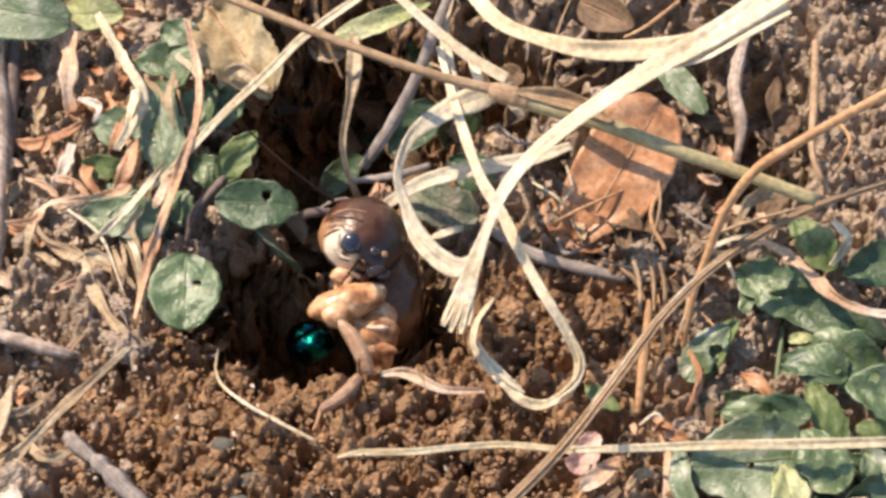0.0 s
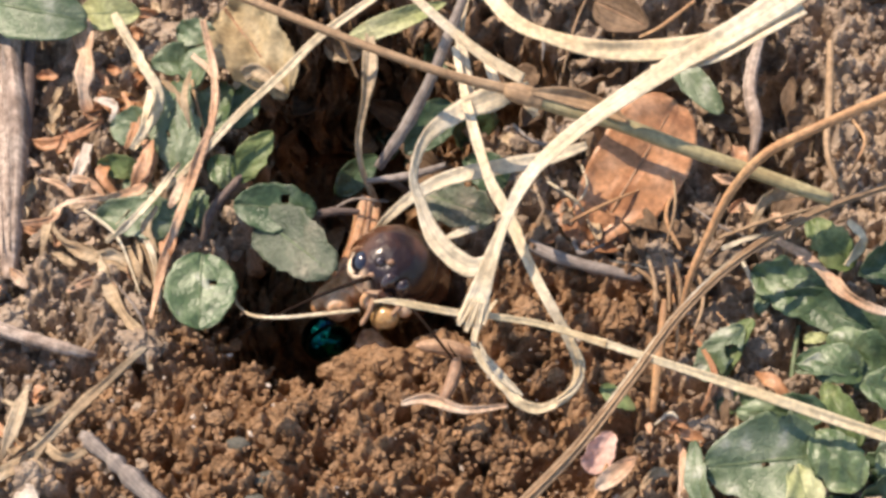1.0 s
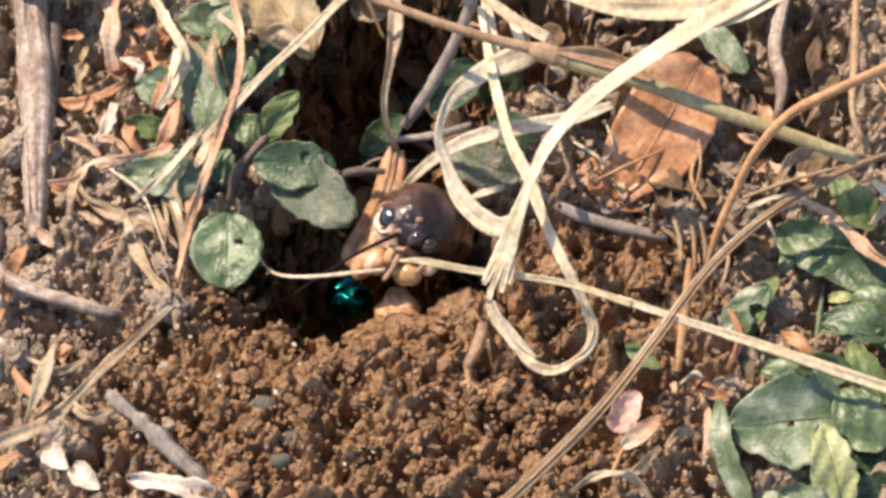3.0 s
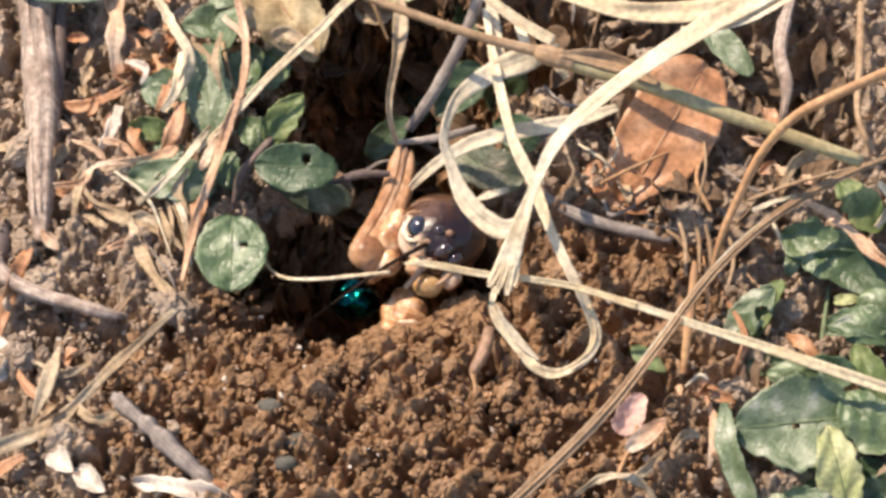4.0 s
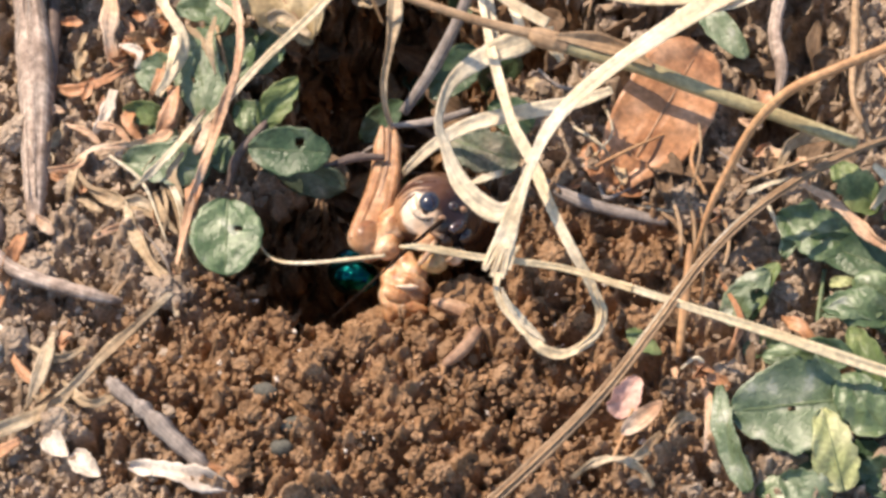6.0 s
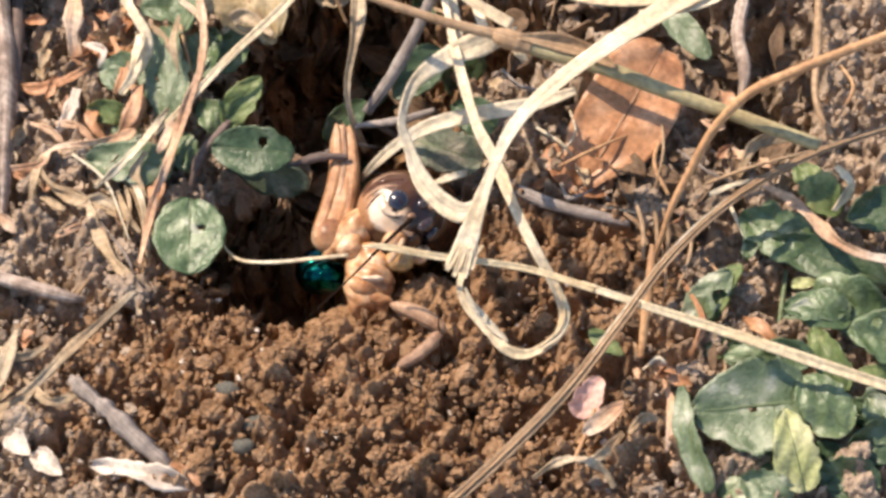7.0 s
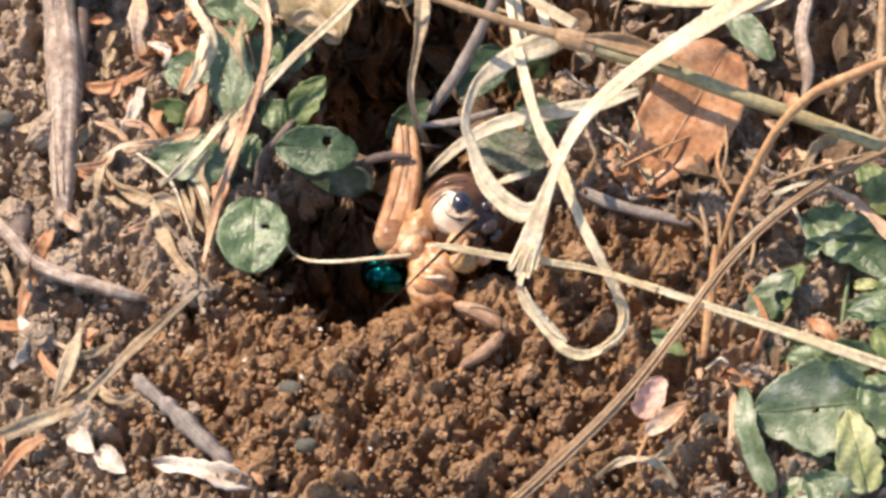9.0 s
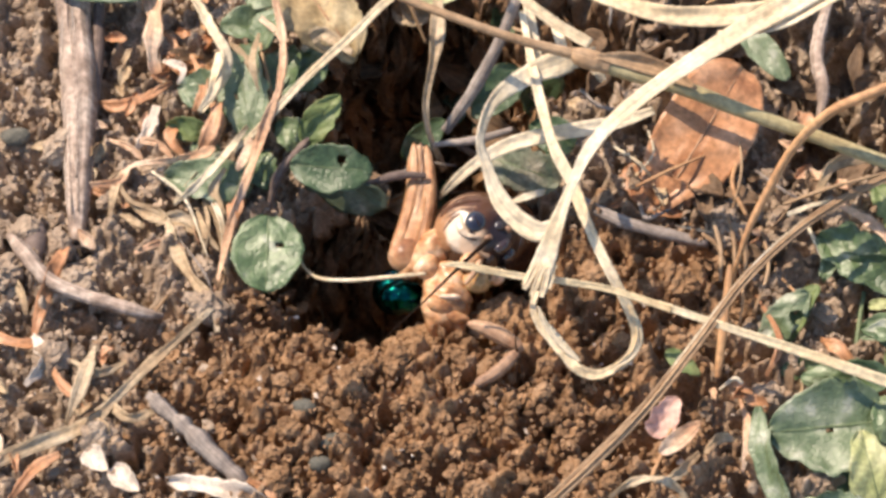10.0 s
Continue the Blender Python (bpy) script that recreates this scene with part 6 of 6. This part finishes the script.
ob = part("thigh_groove", seg_mesh(12.5, 0.16, 0.26, 0.04, 0.04), SHIN, hind_femur, "brown groove along the thigh")
ob.matrix_basis = pose(0.4 * MM, 0.15 * MM, 1.42 * MM, 0, 0, -1)
lobe = part("thorax_lobe", blob_mesh(4.4, 1.75, 1.6, sub=5, lump=0.16, freq=0.5, squash=lambda d: 1 + 0.02 * math.sin(6 * d.x + 3 * d.y) - 0.1 * max(0, d.x)), FLESH, cricket)
ob = part("thorax_lobe", blob_mesh(1.5, 1.3, 1.2, lump=0.15, freq=0.8, seed=8), FLESH, lobe)
ob.matrix_basis = pose(-1.5 * MM, -0.9 * MM, 0.8 * MM)
thorax = part("abdomen", blob_mesh(2.5, 3.9, 2.0, sub=5, lump=0.22, freq=0.5, squash=lambda d: 1 + 0.03 * math.sin(d.y * 9 + d.x * 4)), FLESH, cricket)
for cx, cy, cz, ra, rb, sd in ((1.2, 1.0, 1.1, 1.9, 0.8, 1), (-0.3, -0.5, 1.35, 1.9, 1.0, 2), (0.9, -1.6, 1.0, 1.6, 0.7, 3), (0.6, 0.5, 1.5, 1.3, 0.35, 4)):
    ob = part("coxa", blob_mesh(ra, rb, 0.8, lump=0.25, freq=0.8, seed=sd), (FLESH, FLESH, FLESH, LEGMAT)[sd - 1], thorax)
    ob.matrix_basis = pose(cx * MM, cy * MM, cz * MM, 0, 15, -50 + sd * 12)
fore_femur = part("fore_femur", seg_mesh(6.2, 0.45, 0.55, 0.35), FEMUR, cricket, "pale shiny front thigh")
fore_tibia = part("fore_tibia", seg_mesh(5.6, 0.6, 0.48, 0.12), SHIN, cricket)
ob = part("tarsus", seg_mesh(2.2, 0.25, 0.12), RUST, fore_tibia, "reddish foot")
ob.matrix_basis = pose(5.4 * MM, 0, 0, 0, 0, 30)
for k, a in enumerate((40, 62, 235)):
    ob = part("spine", seg_mesh(3.4 - 0.6 * k, 0.12, 0.04), ANTENNA, fore_tibia)
    ob.matrix_basis = pose(0.3 * MM, 0.2 * MM, 0.3 * MM, 0, 0, a)
for k in range(4):
    ob = part("spine", seg_mesh(0.9, 0.1, 0.03), ANTENNA, fore_tibia)
    ob.matrix_basis = pose((2.0 + k) * MM, 0.35 * MM, 0.1 * MM, 0, 0, 50)

# ---- the wasp ----
wasp = thing("wasp", "dark metallic green wasp deep in the burrow", "wasp")
wasp.matrix_world = pose(-0.00251, -0.00051, 0.00200, 32.000, -0.000, 0.000)
wasp_body = part("wasp_head", blob_mesh(2.4, 1.7, 1.6, sub=5, lump=0.1, freq=1.1), METALLIC, wasp)
for x, y, z, nm, ra in ((-1.25, 0.15, 0.5, "wasp_eye", 0.65), (1.1, 0.3, 0.65, "wasp_eye", 0.65)):
    ob = part(nm, blob_mesh(ra * 0.7, ra, ra * 0.7, lump=0.0), EYE, wasp_body)
    ob.matrix_basis = pose(x * MM, y * MM, z * MM)
ob = part("wasp_thorax", blob_mesh(2.2, 2.4, 2.2, lump=0.05), METALLIC, wasp_body)
ob.matrix_basis = pose(-0.6 * MM, 0.4 * MM, -4.2 * MM)


# ---- soil pushed up at the burrow's lip ----
def soil_lump_mesh(rx, ry, rz, seed):
    bm = blob_mesh(rx, ry, rz, sub=6, lump=0.3, freq=0.6, seed=seed)
    for v in bm.verts:
        p = v.co * 1000 + Vector((seed * 3.1, 0, 0))
        grit = 0.42 * (1 - 2 * abs(noise.noise(p * 0.9))) + 0.3 * noise.noise(p * 1.9) + 0.18 * noise.noise(p * 4.3)
        v.co += v.co.normalized() * grit * MM
    return bm


soil_lump = part("soil_lump", soil_lump_mesh(4.0, 2.5, 3.2, 1.0), SPOIL)
tagged(soil_lump, "crumbly lump of brown soil pushed up beside the cricket", "soil")
soil_lump.location = Vector((2.8, -7.4, -2.6)) * MM
loose_lump = part("soil_lump", soil_lump_mesh(4.4, 2.2, 2.8, 4.0), SPOIL)
tagged(loose_lump, "loose crumbly lump of brown soil sinking at the burrow mouth", "soil")
loose_lump.location = Vector((-4.0, -8.6, -1.8)) * MM

# ---- pebbles and clods ----
for q, a, b in (((-17.1, -19.9, 2.4), 1.3, 0.95), ((-13.8, -23.6, 2.2), 1.8, 1.0), ((-15.3, -26.2, 2.2), 1.2, 0.9), ((-47.9, 12.9, 1.0), 1.6, 1.1), ((-29.3, 17.3, 0.8), 1.0, 0.9)):
    ob = part("pebble", blob_mesh(a, b, 0.85, sub=3, lump=0.15, freq=0.9, seed=a * 3), PEBBLE)
    tagged(ob, "dark rounded pebble in the soil", "pebble", "pebbles")
    ob.location = Vector(q) * MM
clod_meshes = []
for mat_clod in (SPOIL, DUST):
    for k in range(5):
        bm = blob_mesh(1.0, 0.85, 0.75, sub=4, lump=0.42, freq=1.1, seed=k * 2.3 + 1)
        for v in bm.verts:
            v.co *= 1 + 0.25 * noise.noise(v.co * 2400 + Vector((k, 0, 0))) + 0.22 * noise.noise(v.co * 5200 + Vector((k, 3, 0)))
        me = bpy.data.meshes.new("clod")
        bm.to_mesh(me)
        bm.free()
        me.materials.append(mat_clod)
        clod_meshes.append(me)
rc = random.Random(9)
made = 0
while made < 290:
    x, y = rc.uniform(-50, 50), rc.uniform(-33, 36)
    if open_ground(x, y) < 0.9:
        continue
    sp = float(spoil_amount(np.array(x), np.array(y))) > 0.5
    ob = new("clod", clod_meshes[rc.randrange(5) + (0 if sp else 5)])
    ob.parent = ground
    g = min(1.6, 0.5 * (1 - rc.random()) ** -0.4) if sp else min(2.0, 0.5 * (1 - rc.random()) ** -0.5)
    z = float(ground_base(np.array(x), np.array(y)))
    ob.matrix_basis = pose(x * MM, y * MM, (z + 0.3 * g) * MM, rc.uniform(-40, 40), rc.uniform(-40, 40), rc.uniform(0, 360)) @ Matrix.Scale(g, 4)
    made += 1


def motions():
    n = Vector(FACING).normalized()
    piv = Matrix.Translation(Vector(STRAW_PIVOT) * MM)
    low = piv @ Matrix.Rotation(radians(20.0), 4, n)
    walk(swing_straw, [(0.0, low), (0.4, low), (0.5, piv), (10.0, piv)])
    tip0 = Matrix.Translation((Vector(STRAW_HINGE) - Vector(STRAW_PIVOT)) * MM)
    tip1 = tip0 @ Matrix.Rotation(radians(-8.0), 4, n)
    walk(straw_tip, [(0.0, tip1), (0.4, tip1), (0.5, tip0), (10.0, tip0)])
    lp = Matrix.Translation(Vector(LOOP_PIVOT) * MM)
    walk(loop_blade, [(t, lp @ Matrix.Rotation(radians(a), 4, n)) for t, a in ((0.0, 0.0), (0.4, -0.6), (0.6, -2.0), (2.2, -3.4), (3.5, -5.2), (4.5, -4.9), (6.5, -3.2), (8.5, -3.7), (10.0, -4.0))])
    r1 = Matrix.Translation(Vector(ROOT_PIVOT) * MM)
    r0 = Matrix.Translation(Vector((-8.0, -20.2, 4.0)) * MM) @ Matrix.Rotation(radians(-33), 4, n)
    walk(rootlet, [(0.0, r0), (0.4, r0), (0.6, r1), (10.0, r1)])
    a0 = Matrix.Translation(Vector(ARCH_PIVOT) * MM)
    a1 = a0 @ Matrix.Rotation(radians(-5.0), 4, n)
    a2 = a0 @ Matrix.Rotation(radians(-7.5), 4, n)
    walk(arched, [(0.0, a0), (0.4, a0), (0.6, a1), (4.0, a1), (6.5, a2), (10.0, a2)])
    p0 = Vector(SOIL_STRIP) * MM
    s0, s1, s2 = Matrix.Translation(p0), Matrix.Translation(p0 + Vector((0.6, -2.6, 0)) * MM) @ Matrix.Rotation(radians(8), 4, n), Matrix.Translation(p0 + Vector((0.8, -3.0, -4.5)) * MM)
    walk(soil_strip, [(0.0, s0), (0.4, s0), (0.6, s1), (2.2, s1), (3.3, s2), (10.0, s2)])
    b0 = Vector(BIT) * MM
    walk(bitten, [(0.0, Matrix.Translation(b0 + Vector((0.6, 0.2, 0)) * MM)), (0.3, Matrix.Translation(b0 + Vector((0.8, 0, 0)) * MM)), (0.6, Matrix.Translation(b0 + Vector((0.9, -0.3, 0)) * MM)), (2.0, Matrix.Translation(b0 + Vector((0.9, -0.2, 0)) * MM)), (3.5, Matrix.Translation(b0)), (6.5, Matrix.Translation(b0 + Vector((-0.2, 0, 0)) * MM)), (10.0, Matrix.Translation(b0 + Vector((-0.2, 0, 0)) * MM))])
    f0 = Matrix.Translation(Vector(FLAP) * MM)
    up_f = Matrix.Translation(Vector((-1.8, 2.6, -1.0)) * MM)
    turn = lambda a, b: Matrix.Rotation(radians(a), 4, n) @ Matrix.Rotation(radians(b), 4, Vector((0.8, -0.5, -0.3)))
    hid, left_f, rest_f, back_f = up_f @ f0 @ turn(14, 88), Matrix.Translation(Vector((1.6, 0.6, 0)) * MM) @ f0 @ turn(-55, 10), f0, Matrix.Translation(Vector((-3.6, 3.1, -1.9)) * MM) @ f0 @ turn(36, 52)
    walk(flap, [(0.0, hid), (0.1, hid), (0.15, hid.lerp(left_f, 0.5)), (0.2, left_f), (0.4, left_f), (0.5, rest_f), (2.2, rest_f), (3.3, up_f @ f0 @ turn(2, 5)), (3.6, back_f), (10.0, back_f)])

    below, lip = Matrix.Translation(Vector((2.8, -7.0, -10.0)) * MM), Matrix.Translation(Vector((2.8, -7.4, -2.6)) * MM)
    walk(soil_lump, [(0.0, below), (0.4, below), (0.6, lip), (10.0, lip)])
    deep, top, sunk = (Matrix.Translation(Vector(q) * MM) for q in ((-4.0, -8.0, -11.0), (-4.0, -8.6, -2.3), (-4.2, -8.6, -4.6)))
    walk(loose_lump, [(0.0, deep), (0.4, deep), (0.6, top), (2.2, top), (3.4, sunk), (10.0, sunk)])

    def keyed(ob, rows):
        walk(ob, [(t, pose(x * MM, y * MM, z * MM, a, b, c)) for t, (x, y, z), a, b, c in rows])
    keyed(head, [
        (0.0, (-0.95, 4.20, 0.30), 28, 20, 0), (0.2, (0.05, 4.10, 0.30), 28, 20, 0), (0.4, (1.30, 4.00, 0.30), 27, 16, 2),
        (0.5, (2.05, 3.30, 0.30), 16, 4, 4), (0.6, (2.30, 1.60, 0.30), 2, -10, 8), (1.0, (0.55, 1.30, 0.30), 0, -12, 12),
        (1.5, (0.45, 1.30, 0.30), 0, -12, 12), (2.0, (0.25, 1.50, 0.30), 0, -12, 12), (3.5, (1.30, 1.25, 0.30), 0, -4, 3),
        (4.0, (2.35, 0.40, 0.30), 0, 0, 0), (4.5, (2.40, 0.35, 0.30), 0, 0, 0), (5.0, (2.45, 0.30, 0.30), 0, 1, 0),
        (6.5, (2.35, 1.35, 0.30), 0, 34, 0), (7.5, (2.50, 1.15, 0.30), 0, 34, 0), (8.5, (2.50, 1.10, 0.30), 0, 34, 0), (10.0, (2.35, 1.00, 0.30), 0, 34, 0)])
    keyed(pronotum, [(0.0, (0.90, -1.26, -3.40), 0, 0, 6), (0.4, (1.59, -1.26, -3.40), 0, 0, 6), (0.7, (2.40, 0.59, -6.00), 70, 0, 0), (1.0, (1.99, 0.60, -6.00), 75, 0, 0), (2.0, (1.60, 0.90, -6.00), 75, 0, 0), (4.0, (2.20, 0.40, -6.00), 75, 0, 0), (6.5, (4.20, 0.60, -6.00), 75, 0, 0), (10.0, (4.20, 0.50, -6.00), 75, 0, 0)])
    keyed(hind_femur, [(0.0, (1.00, 10.00, -14.00), 0, -30, -109), (0.1, (0.50, 10.00, -14.00), 0, -30, -109), (0.2, (-2.60, 11.20, -11.50), 0, -30, -109), (0.4, (-2.60, 10.80, -11.50), 0, -30, -109), (0.5, (-2.60, 9.60, -11.50), 0, -30, -108), (0.6, (-2.00, 8.60, -12.00), 0, -30, -106), (2.2, (-2.00, 8.60, -12.00), 0, -30, -106), (3.3, (-1.80, 9.60, -6.80), 0, -30, -109), (3.5, (-1.71, 9.67, -6.55), 0, -30, -109), (5.2, (-1.21, 9.53, -6.35), 0, -30, -111), (6.5, (-3.48, 10.21, -6.25), 0, -30, -96), (10.0, (-3.68, 10.06, -6.25), 0, -30, -96)])
    keyed(lobe, [(0.0, (-2.30, -2.05, 2.50), 0, 0, 15), (0.4, (-1.58, -1.93, 2.50), 0, 0, 15), (1.0, (-4.00, -0.70, 0.20), 0, 0, 30), (2.0, (-4.00, -0.80, 0.20), 0, 0, 30), (3.5, (-3.20, -0.20, -0.30), 0, 0, 62), (5.2, (-2.90, -0.30, -0.40), 0, 0, 62), (6.5, (-2.00, -0.30, 1.10), 0, 0, 40), (10.0, (-2.10, -0.50, 1.10), 0, 0, 40)])
    keyed(thorax, [(0.0, (0.12, -5.14, 0.50), 0, 0, 0), (0.4, (0.23, -5.14, 0.50), 0, 0, 0), (1.0, (-1.50, -8.90, -3.40), 0, 0, 8), (2.0, (-1.50, -8.90, -3.40), 0, 0, 8), (4.0, (-1.50, -8.50, -2.20), 0, 0, 0), (5.2, (-1.50, -8.40, -2.00), 0, 0, 0), (6.5, (-0.75, -5.70, 2.00), 0, 0, 0), (10.0, (-0.75, -5.70, 2.00), 0, 0, 0)])
    up = pose(0, 0, 0, 28, 20, 0).inverted()
    rest = pose(0.85 * MM, -2.44 * MM, 3.95 * MM)
    back = up @ pose(-2.9 * MM, 3.9 * MM, 1.0 * MM, 0, 0, -157)
    over = pose(-1.0 * MM, 2.6 * MM, 3.6 * MM, 0, 0, -110)
    under = pose(0.85 * MM, -2.44 * MM, 3.6 * MM, 72, 0, 0)
    mid = pose(0.4 * MM, 0.0 * MM, 4.6 * MM, 0, 0, -50)
    walk(far_antenna, [(0.0, back), (0.3, back), (0.4, over), (0.5, mid), (0.6, rest), (2.2, rest), (3.3, under), (10.0, under)])
    def feel(a):
        return pose(-1.41 * MM, -0.47 * MM, 4.23 * MM, 0, 0, a)
    lean = Vector((-0.79, -0.61, 0.06)).rotation_difference(Vector((-0.1, -0.12, 0.98))).to_matrix().to_4x4()
    raised = Matrix.Translation(feel(0).translation) @ up @ lean
    walk(antenna, [(0.0, raised), (0.1, raised), (0.2, raised.lerp(feel(-40), 0.5)), (0.3, feel(-20)), (0.6, feel(-14)), (1.0, feel(-26)), (1.5, feel(-28)), (2.0, feel(-54)), (2.2, feel(-50)), (3.5, feel(-2)), (4.0, feel(-4)), (5.2, feel(0)), (10.0, feel(0))])
    keyed(fore_femur, [(0.0, (-3.25, -3.84, 9.00), 0, 0, -60), (0.2, (-0.90, -4.61, 9.00), 0, 0, -27), (0.4, (-0.33, -4.38, 9.00), 0, 0, -27), (0.6, (2.85, -6.50, 5.00), 0, 8, -10), (2.0, (2.85, -6.50, 5.00), 0, 8, -10), (4.0, (2.57, -6.78, -2.50), 0, 8, -12), (5.2, (2.57, -6.89, -2.50), 0, 8, -15), (6.5, (1.46, -7.81, 6.50), 0, 0, -26), (10.0, (1.46, -7.81, 6.50), 0, 0, -26)])
    keyed(fore_tibia, [(0.0, (-0.91, -9.18, 9.50), 0, -8, -140), (0.2, (4.89, -7.51, 9.50), 0, -8, -148), (0.4, (4.91, -7.28, 9.50), 0, -15, -148), (0.6, (7.06, -7.42, 7.50), 0, -20, -112), (2.0, (7.06, -7.59, 7.50), 0, -20, -112), (4.0, (7.23, -8.15, 7.50), 0, -20, -112), (5.2, (7.12, -8.43, 7.50), 0, -20, -115), (6.5, (6.53, -10.51, 8.50), 0, -10, -142), (10.0, (6.53, -10.51, 8.50), 0, -10, -142)])
    keyed(wasp_body, [(0.0, (-6.10, -6.62, -8.00), 0, 0, 20), (1.0, (-6.08, -6.26, -7.00), 0, 0, 20), (2.0, (-6.29, -6.02, -6.00), 0, 0, 15), (3.5, (-6.43, -6.26, -7.00), 0, 0, 5), (4.5, (-6.27, -5.77, -5.00), 0, 0, 5), (5.2, (-6.33, -5.28, -2.00), 0, 5, 0), (6.5, (-5.41, -4.98, -1.00), 0, 0, 0), (7.5, (-5.18, -5.15, -1.00), 0, 8, 4), (8.5, (-5.29, -5.21, -1.00), 0, 0, 0), (10.0, (-5.18, -5.27, -1.00), 0, 5, 3)])


motions()
